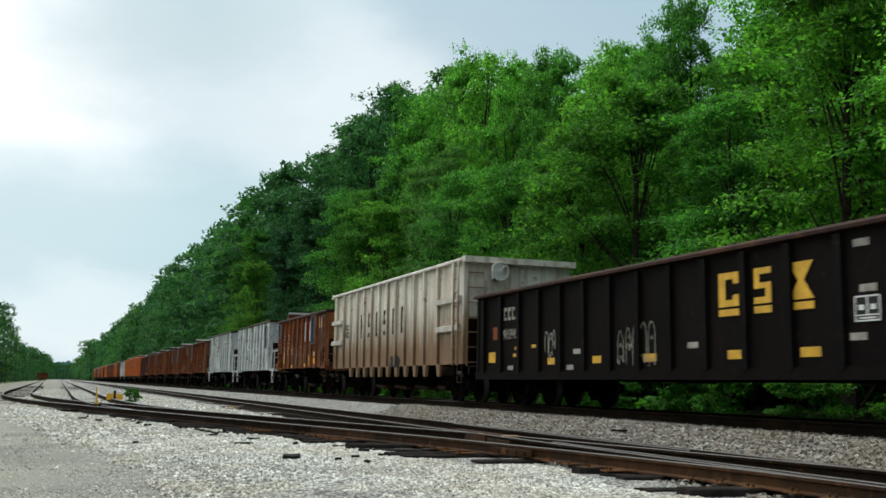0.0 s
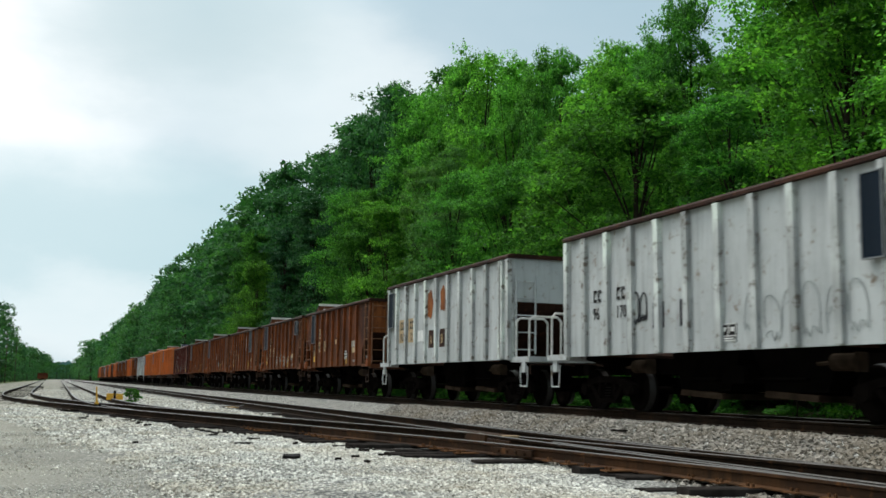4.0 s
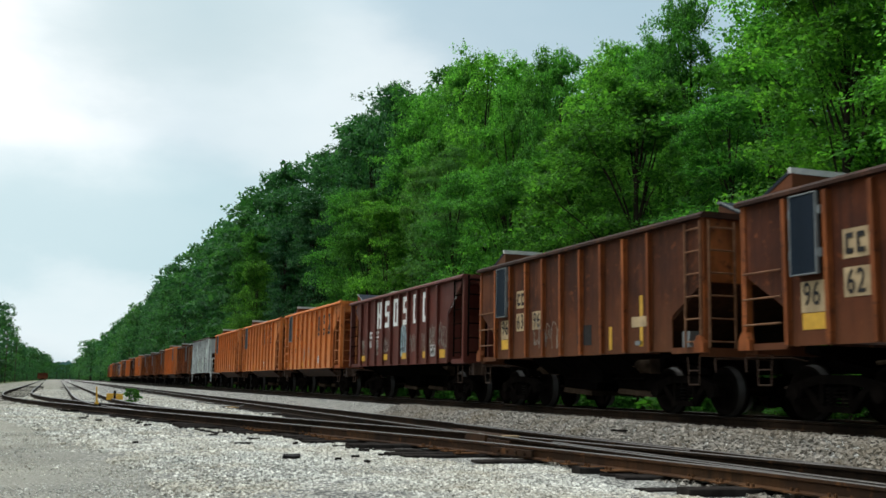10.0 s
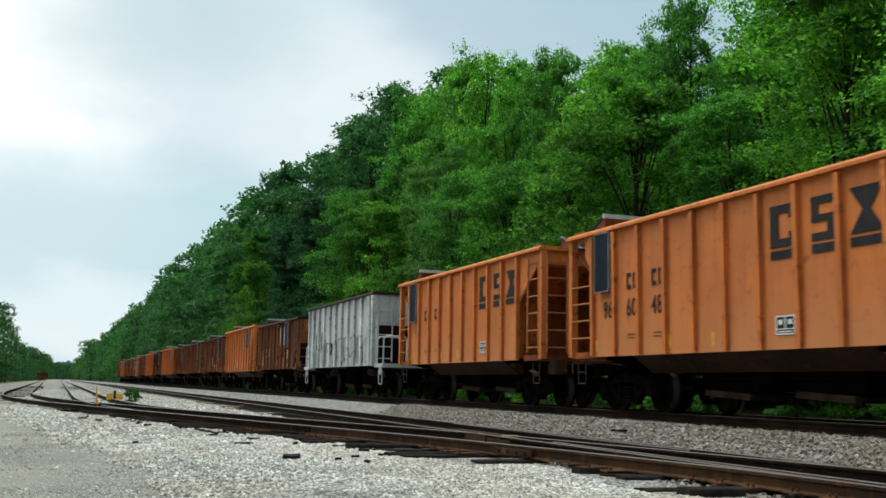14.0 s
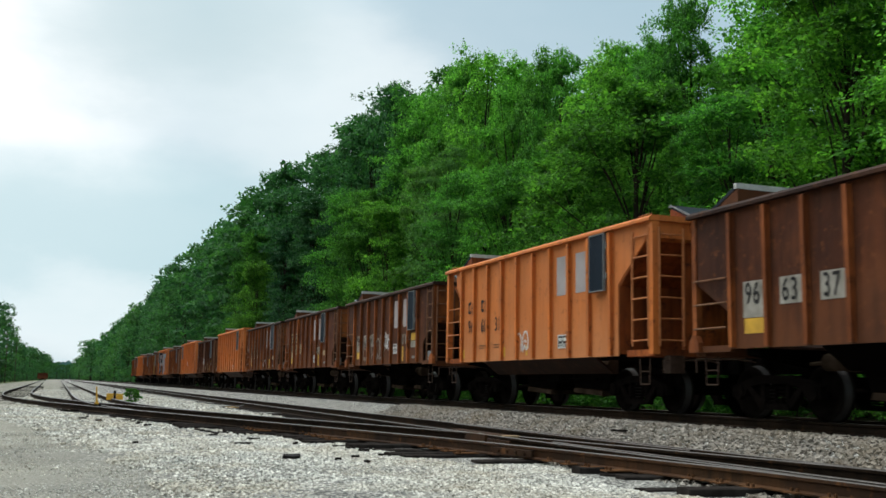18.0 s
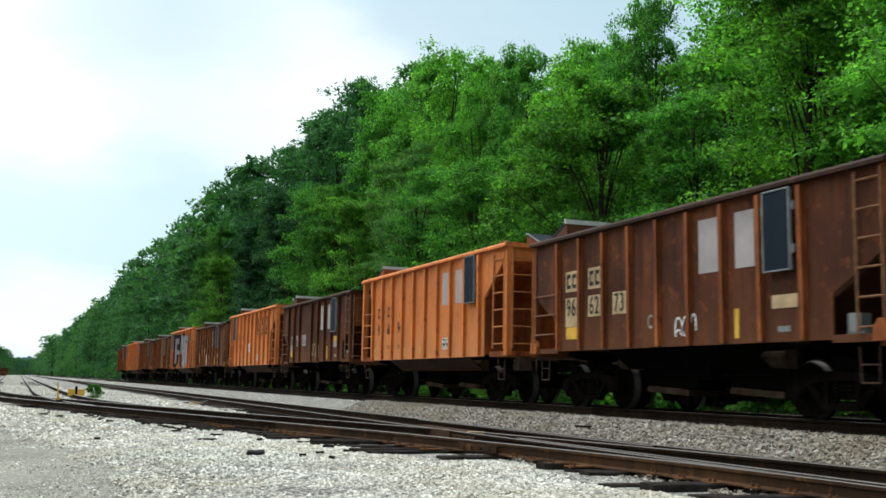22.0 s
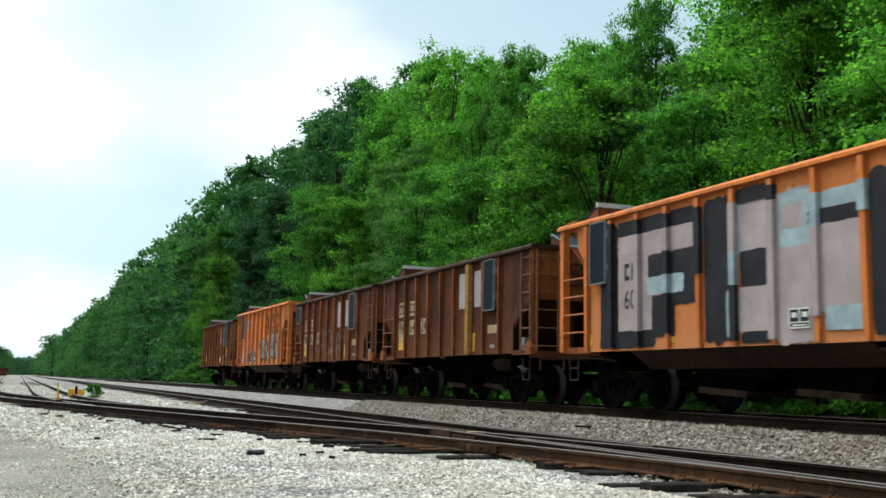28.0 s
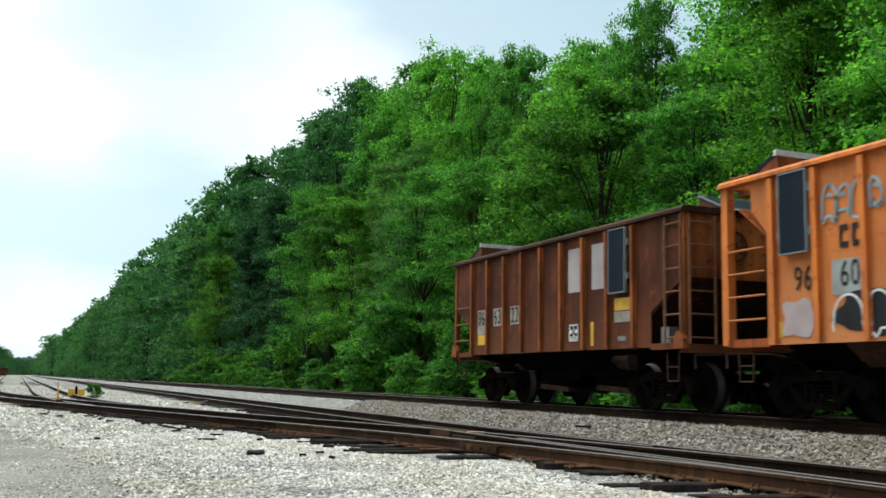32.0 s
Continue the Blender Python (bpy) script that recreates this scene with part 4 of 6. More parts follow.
# Wagon 5 to 10
car, h = grey(64.0, 73.43, ("967", "121"))
solar(car, h, 0.16, 0.66, 2.20, 3.30)
patch(car, h, 2.72, 3.36, 1.70, 2.02, WHITE, "paint_patch")
for q in (0.98, 1.86):
    patch(car, h, q, q + 0.66, 1.70, 2.42, TAN, "stencil_patch", -1.538)
for q, body in ((3.72, "A"), (4.62, "B")):
    patch(car, h, q, q + 0.46, 1.49, 1.99, BROWN_DARK, "stencil_patch")
    writing(car, h, body, q + 0.13, 1.60, 0.26, TAN, -1.549)
blob(car, h, 3.50, 4.05, 2.3, 3.15, END_BROWN, 7, name="rust_bloom")
blob(car, h, 4.65, 5.05, 2.45, 3.2, END_BROWN, 9, name="rust_bloom")

car, h = brown(75.7, 85.3, ("96", "64", "12"), TAN, "left", sheet=BROWN)
patch(car, h, 4.86, 5.40, 1.94, 2.11, TAN, "stencil_patch")
data_plate(car, h, 6.27, 1.34, 0.36, 0.30)
patch(car, h, 7.26, 7.82, 1.76, 1.98, CHALK, "paint_patch", -1.540)
load(car, h, 2.4, 3.0, 3.36)
car, h = brown(86.15, 95.7, ("96", "63", "54"), TAN, "left", "right", BROWN)
scrawl(car, h, 3.7, 7.55, 1.18, 1.74, CHALK, 31, 7, 0.06)
load(car, h, 2.2, 2.6, 3.36)
brown(96.85, 106.4, ("96", "64", "30"), TAN, "right", sheet=BROWN)
writing(TRAIN[-1][0], 4.775, "C", 4.20, 1.40, 0.24, CHALK)
writing(TRAIN[-1][0], 4.775, "D", 5.05, 1.40, 0.24, CHALK)
car, h = brown(107.4, 117.05, ("96", "62", "48"), TAN, "left", sheet=BROWN_RED)
scrawl(car, h, 4.55, 5.2, 1.85, 2.3, CHALK, 33, 4, 0.035)
blob(car, h, 5.5, 5.95, 1.4, 1.75, SPRAY_BLUE, 34)
car, h = brown(118.05, 127.7, ("96", "63", "96"), TAN, "left", sheet=BROWN)
patch(car, h, 5.20, 5.80, 1.28, 1.68, INK, "stencil_patch")
patch(car, h, 7.62, 7.72, 1.20, 2.12, YELLOW, "reflector")
scrawl(car, h, 3.2, 4.6, 1.2, 1.9, CHALK, 36, 5, 0.015)

# Wagon 11: maroon
car, h, mid = orange_hopper(128.75, 140.0, MAROON, MAROON, MAROON, 3.27, "maroon open-top ballast hopper wagon with sprayed scrawls", False, 1.50, 0.862, 10, CAST)
TRAIN.append((car, mid))
for form, q, w in (("posts", 3.30, 0.46), ("stack", 4.18, 0.44), ("frame", 5.10, 0.46), ("stack", 6.06, 0.44), ("frame", 7.05, 0.42), ("ring", 7.91, 0.42)):
    emblem(car, h, q, 2.26, w, 0.86, WHITE, form, under=False)
writing(car, h, "66", 2.45, 1.66, 0.24, WHITE)
writing(car, h, "12", 3.22, 1.66, 0.24, WHITE)
bars(car, h, 2.47, 1.96, 0.22, WHITE)
bars(car, h, 3.24, 1.96, 0.22, WHITE)
for q in (1.56, 4.15, 6.05, 8.0):
    patch(car, h, q, q + 0.4, 1.22, 1.40, YELLOW, "reflector", -1.552)
patch(car, h, 9.36, 9.80, 1.19, 1.42, YELLOW, "reflector")
data_plate(car, h, 8.62, 1.25, 0.40, 0.32)
blob(car, h, 5.58, 6.52, 1.2, 2.28, SPRAY_BLUE, 41)
scrawl(car, h, 5.65, 6.45, 1.3, 2.2, SPRAY_BLACK, 42, 4, 0.03)
for q, w in ((1.5, 0.4), (3.1, 0.4), (4.0, 0.6), (6.8, 0.6), (7.85, 0.5), (8.55, 0.5), (9.2, 0.7)):
    scrawl(car, h, q, q + w, 1.35, 1.95 if q < 8 else 2.2, CHALK, int(q * 10), 4, 0.02)
load(car, h, 1.2, 3.4, 3.36)

# Wagon 12 to 17
car, h = orange(141.4, 151.6, ("96", "60", "75"), True, "left")
scrawl(car, h, 3.95, 4.45, 1.3, 2.0, CHALK, 51, 3, 0.035)
scrawl(car, h, 4.85, 5.35, 1.45, 2.0, CHALK, 52, 3, 0.03)
car, h = orange(152.8, 163.5, ("96", "60", "48"), True, "left")
orange(164.8, 174.9, (), True, "left")
car, h = grey(177.75, 187.23, ("967", "187"))
blob(car, h, 2.0, 3.0, 1.15, 2.2, SPRAY_GREY, 61)
for k, q in enumerate((0.7, 3.9, 4.9, 5.9, 7.0, 8.0)):
    blob(car, h, q, q + 0.95, 1.15, 2.15 if k else 1.75, GREY_RIB if k % 2 else SPRAY_GREY, 62 + k, square=8)
scrawl(car, h, 2.75, 9.0, 1.12, 2.15, CHUTE, 70, 7, 0.05)
data_plate(car, h, 5.75, 1.22, 0.36, 0.28)
patch(car, h, 0.98, 1.60, 1.66, 2.46, SPRAY_GREY, "stencil_patch", -1.537)
patch(car, h, 1.86, 2.52, 1.66, 2.46, SPRAY_GREY, "stencil_patch", -1.537)
patch(car, h, 3.50, 3.86, 1.54, 1.99, BROWN_DARK, "stencil_patch", -1.556)
writing(car, h, "A", 3.58, 1.66, 0.24, TAN, -1.562)
car, h = brown(189.5, 199.3, ("96", "63", "37"), CHALK, "right", sheet=BROWN)
patch(car, h, 7.34, 7.86, 1.74, 1.96, YELLOW, "reflector")
car, h = orange(200.5, 210.95, ("96", "60", "31"), False, "right", 1.15)
scrawl(car, h, 4.6, 5.2, 1.15, 1.75, WHITE, 55, 2, 0.05)

# Wagon 18 to 22
car, h = brown(212.0, 221.4, ("96", "63", "41"), CHALK, "right", sheet=BROWN)
scrawl(car, h, 2.2, 4.6, 1.2, 2.1, CHALK, 71, 5, 0.03)
scrawl(car, h, 4.7, 5.2, 1.5, 2.1, WHITE, 72, 3, 0.03)
scrawl(car, h, 6.5, 7.2, 1.65, 2.0, CHALK, 73, 4, 0.03)
patch(car, h, 7.34, 7.86, 1.76, 1.98, YELLOW, "reflector")
data_plate(car, h, 5.62, 1.40, 0.38, 0.30)
car, h = brown(222.7, 232.45, ("96", "62", "71"), TAN, "right", sheet=BROWN_RED)
data_plate(car, h, 5.72, 1.28, 0.40, 0.30)
scrawl(car, h, 6.3, 7.0, 1.55, 1.95, CHALK, 75, 3, 0.06)
car, h = brown(233.45, 242.95, ("96", "62", "73"), TAN, "right", sheet=BROWN)
writing(car, h, "C", 4.20, 1.40, 0.24, CHALK)
scrawl(car, h, 5.0, 5.6, 1.18, 1.6, WHITE, 77, 3, 0.04)
orange(244.2, 254.55, ("96", "60", "94"), False, "right", 1.06)
car, h = brown(255.8, 265.15, ("96", "63", "15"), PALE, "right", sheet=BROWN, skip=(3,), rib=BROWN_RED)
scrawl(car, h, 4.4, 5.5, 1.15, 1.75, TAN, 81, 3, 0.04)
patch(car, h, 7.34, 7.86, 1.74, 1.92, YELLOW, "reflector")

# Wagon 23 to 29
orange(266.3, 276.6, ("96", "60", "95"), True, "left")
scrawl(TRAIN[-1][0], 5.15, 4.5, 5.1, 1.6, 2.1, WHITE, 83, 3, 0.05)
car, h = brown(277.6, 287.6, ("96", "", ""), TAN, "right", sheet=BROWN)
blob(car, h, 3.4, 4.7, 1.12, 1.75, TAN, 84, name="paint_patch")
car, h = orange(288.65, 298.9, ("", "60"), False, "left", 1.06)
BLOCKS = ((1.50, 2.10, 1.10, 3.30, SPRAY_BLACK), (2.10, 4.55, 3.05, 3.33, SPRAY_BLACK), (2.12, 4.60, 2.66, 3.06, SPRAY_LILAC), (2.12, 3.17, 1.37, 2.75, SPRAY_LILAC), (3.06, 3.72, 2.25, 2.65, SPRAY_BLACK),
          (3.67, 4.58, 1.76, 2.66, SPRAY_BLACK), (3.04, 4.08, 1.96, 2.27, SPRAY_BLUE), (3.17, 3.82, 1.24, 1.93, SPRAY_BLACK), (1.51, 3.27, 1.08, 1.38, SPRAY_BLACK), (4.63, 5.41, 1.10, 3.33, SPRAY_BLACK),
          (5.43, 5.56, 2.41, 3.29, SPRAY_BLUE), (5.52, 6.26, 2.39, 3.16, SPRAY_LILAC), (5.50, 6.25, 1.90, 2.45, SPRAY_BLACK), (5.40, 6.27, 1.25, 1.90, SPRAY_LILAC))
BLOCKS_ON = ((5.17, 5.42, 1.18, 1.89, SPRAY_BLUE), (5.52, 6.41, 1.08, 1.25, SPRAY_BLACK), (6.25, 7.18, 1.06, 3.20, SPRAY_LILAC), (6.39, 7.06, 2.40, 3.17, SPRAY_BLUE), (6.45, 6.85, 2.65, 3.00, SPRAY_LILAC),
             (6.95, 7.93, 2.60, 2.84, SPRAY_BLACK), (7.21, 8.01, 2.84, 3.08, SPRAY_BLUE), (7.18, 7.97, 1.45, 2.62, SPRAY_LILAC), (7.25, 7.97, 1.20, 1.52, SPRAY_BLUE), (8.07, 8.50, 1.12, 3.20, SPRAY_BLACK), (5.44, 6.32, 3.16, 3.38, SPRAY_BLACK))
for i, (q0, q1, z0, z1, m) in enumerate(BLOCKS + BLOCKS_ON):
    blob(car, h, q0, q1, z0, z1, m, 130 + i, -1.537 - 0.001 * i, square=14, lobes=0.0)
data_plate(car, h, 6.56, 1.25, x=-1.572)
# the paint runs on over the faces of the posts
for k, z0, z1, m in ((1, 1.10, 3.34, SPRAY_BLACK), (2, 1.36, 3.04, SPRAY_LILAC), (2, 3.04, 3.30, SPRAY_BLACK), (2, 1.10, 1.36, SPRAY_BLACK), (3, 2.66, 3.04, SPRAY_LILAC), (3, 3.04, 3.28, SPRAY_BLACK), (3, 1.96, 2.27, SPRAY_BLUE),
                     (3, 2.27, 2.66, SPRAY_BLACK), (3, 1.30, 1.96, SPRAY_BLACK), (4, 2.66, 3.26, SPRAY_BLACK), (4, 2.20, 2.66, SPRAY_BLACK), (5, 2.45, 3.20, SPRAY_LILAC), (5, 1.95, 2.45, SPRAY_BLUE), (5, 1.12, 1.95, SPRAY_BLACK),
                     (6, 1.12, 3.10, SPRAY_LILAC), (6, 3.10, 3.32, SPRAY_BLACK), (7, 1.40, 2.60, SPRAY_LILAC), (7, 2.60, 2.84, SPRAY_BLUE), (7, 2.84, 3.06, SPRAY_BLUE), (8, 2.70, 3.10, SPRAY_BLUE)):
    q = 1.06 + 0.866 * k
    part("sprayed_field", Shape().box(-1.630, -1.545, -0.0665, 0.0665, z0, z1), m, car, (0, h - q, 0))
car, h = brown(300.1, 309.7, ("96", "64", "24"), TAN, "right", sheet=BROWN)
part("timber_post", Shape().box(-0.06, 0.06, -0.09, 0.09, 1.10, 3.22), TIMBER, car, (-1.60, h - 6.36, 0), "bare yellow timber post")
car, h = brown(310.6, 320.15, ("96", "63", "64"), TAN, "right", "left", BROWN_RED)
scrawl(car, h, 2.95, 6.6, 1.12, 2.2, CHALK, 91, 7, 0.035)
car, h = orange(321.3, 331.75, ("96", "60", "84"), True, "left", 1.15)
blob(car, h, 2.2, 4.5, 1.10, 1.72, SPRAY_BLACK, 93)
scrawl(car, h, 2.2, 4.5, 1.10, 1.75, WHITE, 94, 4, 0.04)
for k, (q0, q1, z0, z1) in enumerate(((4.9, 5.3, 1.7, 2.1), (5.4, 6.8, 1.15, 2.3), (6.9, 8.3, 1.25, 2.45), (8.0, 9.0, 1.15, 2.5))):
    blob(car, h, q0, q1, z0, z1, SPRAY_BLACK, 95 + k, -1.542)
    blob(car, h, q0 + 0.08, q1 - 0.08, z0 + 0.08, z1 - 0.1, SPRAY_GREY, 99 + k, -1.547)
    scrawl(car, h, q0 + 0.1, q1 - 0.1, z0 + 0.1, z1 - 0.1, SPRAY_BLACK, 105 + k, 3, 0.05, -1.551)
scrawl(car, h, 2.1, 3.2, 2.6, 3.15, SPRAY_BLUE, 111, 4, 0.06)
patch(car, h, 2.26, 2.92, 1.66, 2.12, SPRAY_GREY, "paint_patch", -1.539)
blob(car, h, 1.28, 1.95, 1.12, 1.66, SPRAY_LILAC, 117, square=8)
car, h = brown(332.75, 342.22, ("96", "63", "22"), CHALK, "right", sheet=BROWN_RED)
data_plate(car, h, 5.70, 1.26, 0.34, 0.32)
patch(car, h, 7.34, 7.86, 1.76, 1.98, YELLOW, "reflector")

RAIL_TOP = 0.54
LINE_X = 11.35
SPEED = [(0, 10.574), (8, 10.261), (16, 10.084), (24, 9.496), (32, 9.486)]


def gone(t):
    """How far the train has come by t seconds."""
    d = 0
    for (a, va), (b, vb) in zip(SPEED, SPEED[1:]):
        if t <= a:
            break
        e = min(t, b)
        d += (va + va + (vb - va) * (e - a) / (b - a)) / 2 * (e - a)
    return d


def motions():
    for wagon, y in TRAIN:
        walk(wagon, [(t, pose(LINE_X, y - gone(t), RAIL_TOP)) for t in range(0, 33, 2)])
    for wagon, y in TRAIN:
        # the wheels turn while the wagon is near enough for them to be told
        near = [i * 0.05 for i in range(641) if -12 < y - gone(i * 0.05) < 75]
        turns = [(t, math.degrees(gone(t) / 0.42)) for t in near]
        rows = ([(0.0, turns[0][1])] if near[0] > 0 else []) + turns + ([(32.0, turns[-1][1])] if near[-1] < 32 else [])
        for bogie in wagon.children:
            for wheels in bogie.children:
                if wheels.name.startswith("wheelset"):
                    walk(wheels, [(t, pose(*wheels.location, a)) for t, a in rows])


# ---- the ground, the tracks ----
def ground_height(x):
    """Level yard, a ballast shoulder up to the through line, a ditch, then the forest floor."""
    for x0, z0, x1, z1 in ((-9e9, 0.0, 8.85, 0.0), (8.85, 0.0, 9.85, 0.36), (9.85, 0.36, 12.9, 0.36), (12.9, 0.36, 13.9, 0.05), (13.9, 0.05, 15.0, 0.15), (15.0, 0.15, 60.0, 2.0)):
        if x0 <= x <= x1:
            return z0 + (z1 - z0) * (x - x0) / (x1 - x0)
    return 2.0


def tie_end(y):
    """Where the near ends of the timbers lie."""
    for limit, x in ((8.8, 5.70), (10.2, 5.45), (11.4, 5.65), (12.7, 6.15)):
        if y < limit:
            return x
    return 5.0 - (y - 12.7) * 0.12 if y < 17 else 4.75 - (y - 17) * 0.275


def ground_material():
    m, t, b = material("yard_ground")
    v = coords(t)
    x = t.nodes.new("ShaderNodeSeparateXYZ")
    t.links.new(v, x.inputs[0])
    big, mid, fine = noise_of(t, v, 0.45, 5), noise_of(t, v, 3.0, 5), noise_of(t, v, 38.0, 4)
    vo = node(t, "ShaderNodeTexVoronoi", Scale=24.0)
    t.links.new(v, vo.inputs["Vector"])
    cell = t.nodes.new("ShaderNodeSeparateColor")
    t.links.new(vo.outputs["Color"], cell.inputs[0])
    stone = curve_of(t, cell.outputs[0], [(0.0, (0.30, 0.29, 0.26)), (0.55, (0.56, 0.545, 0.495)), (1.0, (0.80, 0.78, 0.72))])
    stone = mixrgb(t, curve_of(t, mid, [(0.40, 0.0), (0.62, 0.7)]), stone, (0.30, 0.285, 0.25))
    crack = curve_of(t, vo.outputs["Distance"], [(0.30, 0.0), (0.62, 1.0)])
    stone = mixrgb(t, crack, stone, (0.10, 0.10, 0.095))
    dirt = mixrgb(t, mid, (0.195, 0.184, 0.150), (0.35, 0.333, 0.278))
    dirt = mixrgb(t, curve_of(t, fine, [(0.44, 0.0), (0.66, 0.8)]), dirt, (0.50, 0.48, 0.42))
    dirt = mixrgb(t, curve_of(t, big, [(0.47, 0.0), (0.64, 0.75)]), dirt, (0.175, 0.165, 0.135))
    dirt = mixrgb(t, curve_of(t, noise_of(t, v, 90.0, 3, 0.7), [(0.50, 0.0), (0.62, 0.7)]), dirt, (0.11, 0.105, 0.09))

    def wobble(centre, width):
        a = t.nodes.new("ShaderNodeMath")
        a.operation = "MULTIPLY_ADD"
        a.inputs[1].default_value = 2.4
        t.links.new(big, a.inputs[0])
        t.links.new(x.outputs[0], a.inputs[2])
        r = t.nodes.new("ShaderNodeMapRange")
        r.inputs["From Min"].default_value, r.inputs["From Max"].default_value = centre - width + 1.2, centre + width + 1.2
        t.links.new(a.outputs[0], r.inputs["Value"])
        return r.outputs[0]

    col = mixrgb(t, wobble(0.5, 1.3), dirt, stone)
    verge = mixrgb(t, mid, (0.06, 0.12, 0.025), (0.17, 0.20, 0.07))
    col = mixrgb(t, wobble(-9.5, 1.6), verge, col)
    floor = mixrgb(t, mid, (0.035, 0.045, 0.018), (0.075, 0.060, 0.035))
    col = mixrgb(t, wobble(13.9, 0.5), col, floor)
    t.links.new(col, b.inputs["Base Color"])
    b.inputs["Roughness"].default_value = 0.95
    b.inputs["Specular IOR Level"].default_value = 0.15
    bump_of(t, b, mixrgb(t, 0.5, vo.outputs["Distance"], fine), 0.8, 0.05)
    return m


GROUND = ground_material()


def bed(y):
    """How deep the stone lies below the timbers' tops: less farther down the yard."""
    return 0.062 - 0.044 * min(1.0, max(0.0, (y - 22) / 16))


def ground():
    xs = [-2500, -600, -150, -60, -25, -12, -6] + [-4 + 0.4 * i for i in range(32)] + [8.85, 9.1, 9.35, 9.6, 9.85, 10.2, 11, 12, 12.9, 13.4, 13.9, 14.4, 15, 18, 24, 35, 60, 150, 600, 2500]
    ys = [-900, -420, -120, -40, -10, 0] + [3 + 0.4 * i for i in range(60)] + [28 + 2 * i for i in range(20)] + [70, 80, 95, 120, 160, 220, 320, 480, 800, 1500, 3000, 4800]
    verts = []
    for y in ys:
        for x in xs:
            k = (0.035 if y < 24 else 0.014) if -6 < x < 9 and 0 < y < 60 else 0.0
            bump = k * noise.noise((x * 0.9, y * 0.9, 0.3)) + 0.5 * k * noise.noise((x * 3, y * 3, 4.0))
            track_bed = bed(y) if x < 8.8 else 0.012
            verts.append((x, y, ground_height(x) + bump - track_bed))
    n = len(xs)
    faces = [(j * n + i, j * n + i + 1, (j + 1) * n + i + 1, (j + 1) * n + i) for j in range(len(ys) - 1) for i in range(n - 1)]
    me = bpy.data.meshes.new("ground")
    me.from_pydata(verts, [], faces)
    me.materials.append(GROUND)
    for p in me.polygons:
        p.use_smooth = True
    return tagged(new("ground", me), "pale crushed-stone yard and ballast beside a wooded edge", "ground", kind="structure")


ground()


def stone_material(name, tint):
    m, t, b = material(name)
    g = t.nodes.new("ShaderNodeNewGeometry")
    col = curve_of(t, g.outputs["Random Per Island"], [(0.0, tuple(0.22 * c for c in tint)), (0.4, tuple(0.46 * c for c in tint)), (0.75, tuple(0.64 * c for c in tint)), (1.0, tuple(0.82 * c for c in tint))])
    v = coords(t)
    col = mixrgb(t, curve_of(t, noise_of(t, v, 0.55, 5), [(0.42, 0.0), (0.66, 0.55)]), col, tuple(c * f for c, f in zip((0.40, 0.355, 0.285), tint)))
    col = mixrgb(t, curve_of(t, noise_of(t, v, 1.6, 5, 0.65), [(0.55, 0.0), (0.75, 0.6)]), col, tuple(c * f for c, f in zip((0.26, 0.205, 0.14), tint)))
    t.links.new(col, b.inputs["Base Color"])
    b.inputs["Roughness"].default_value = 0.9
    b.inputs["Specular IOR Level"].default_value = 0.2
    return m


STONE = stone_material("crushed_limestone", (1.09, 1.06, 0.965))
GREY_STONE = stone_material("grey_brown_ballast", (0.46, 0.42, 0.37))


def stones(name, count, place, size, label, seed, mat=None):
    """Loose broken stones, joined; place gives a spot of the plan from two random numbers."""
    rng = np.random.default_rng(seed)
    base = np.array([(1, 0, 0), (-1, 0, 0), (0, 1, 0), (0, -1, 0), (0, 0, 1), (0, 0, -1)], float)
    tri = np.array([(0, 2, 4), (2, 1, 4), (1, 3, 4), (3, 0, 4), (2, 0, 5), (1, 2, 5), (3, 1, 5), (0, 3, 5)])
    u = rng.random((count, 2))
    spot = np.array([place(a, b) for a, b in u])
    scale = size * (0.55 + 0.9 * rng.random((count, 1, 1)) ** 2) * (0.65 + 0.7 * rng.random((count, 6, 1)))
    q = rng.normal(size=(count, 3, 3))
    rot = np.linalg.qr(q)[0]
    v = np.einsum("nij,kj->nki", rot, base) * scale
    v[:, :, 2] *= 0.75
    v += spot[:, None, :]
    f = tri[None] + (np.arange(count) * 6)[:, None, None]
    me = bpy.data.meshes.new(name)
    me.from_pydata(v.reshape(-1, 3).tolist(), [], f.reshape(-1, 3).tolist())
    me.materials.append(mat or STONE)
    return tagged(new(name, me), label, "gravel", kind="stuff")


def road_edge(y):
    """Where the loose stone gives way to the worn dirt roadway."""
    return 0.75 - 0.02 * (y - 9.7) - 0.0045 * (y - 9.7) ** 2


def yard_spot(a, b):
    y = 4.6 + 15.0 * a ** 1.35
    edge = road_edge(y) - 0.25 + 0.5 * noise.noise((y * 0.7, 3.0, 1.0)) if b > 0.03 else -0.10 * y
    x = edge + (min(0.98 * y, tie_end(y) + 0.12) - edge) * (b if b > 0.03 else 33 * b) ** 0.70
    return x, y, -0.057


def road_spot(a, b):
    y = 7.5 + 14.0 * a ** 1.3
    return road_edge(y) + 0.5 - 2.2 * b ** 1.3, y, -0.060


def mid_spot(a, b):
    y = 15 + 26 * a ** 1.2
    edge = road_edge(y) - 0.3
    x = edge + (tie_end(y) - edge) * b ** 0.8
    return x, y, -bed(y)


def shoulder_spot(a, b):
    x, y = 8.65 + 1.75 * b, 6.5 + 24 * a ** 1.3
    return x, y, ground_height(x) + 0.0


def between_spot(a, b):
    x, y = 6.3 + 2.5 * b, 5.5 + 22 * a ** 1.2
    return x, y, -0.05


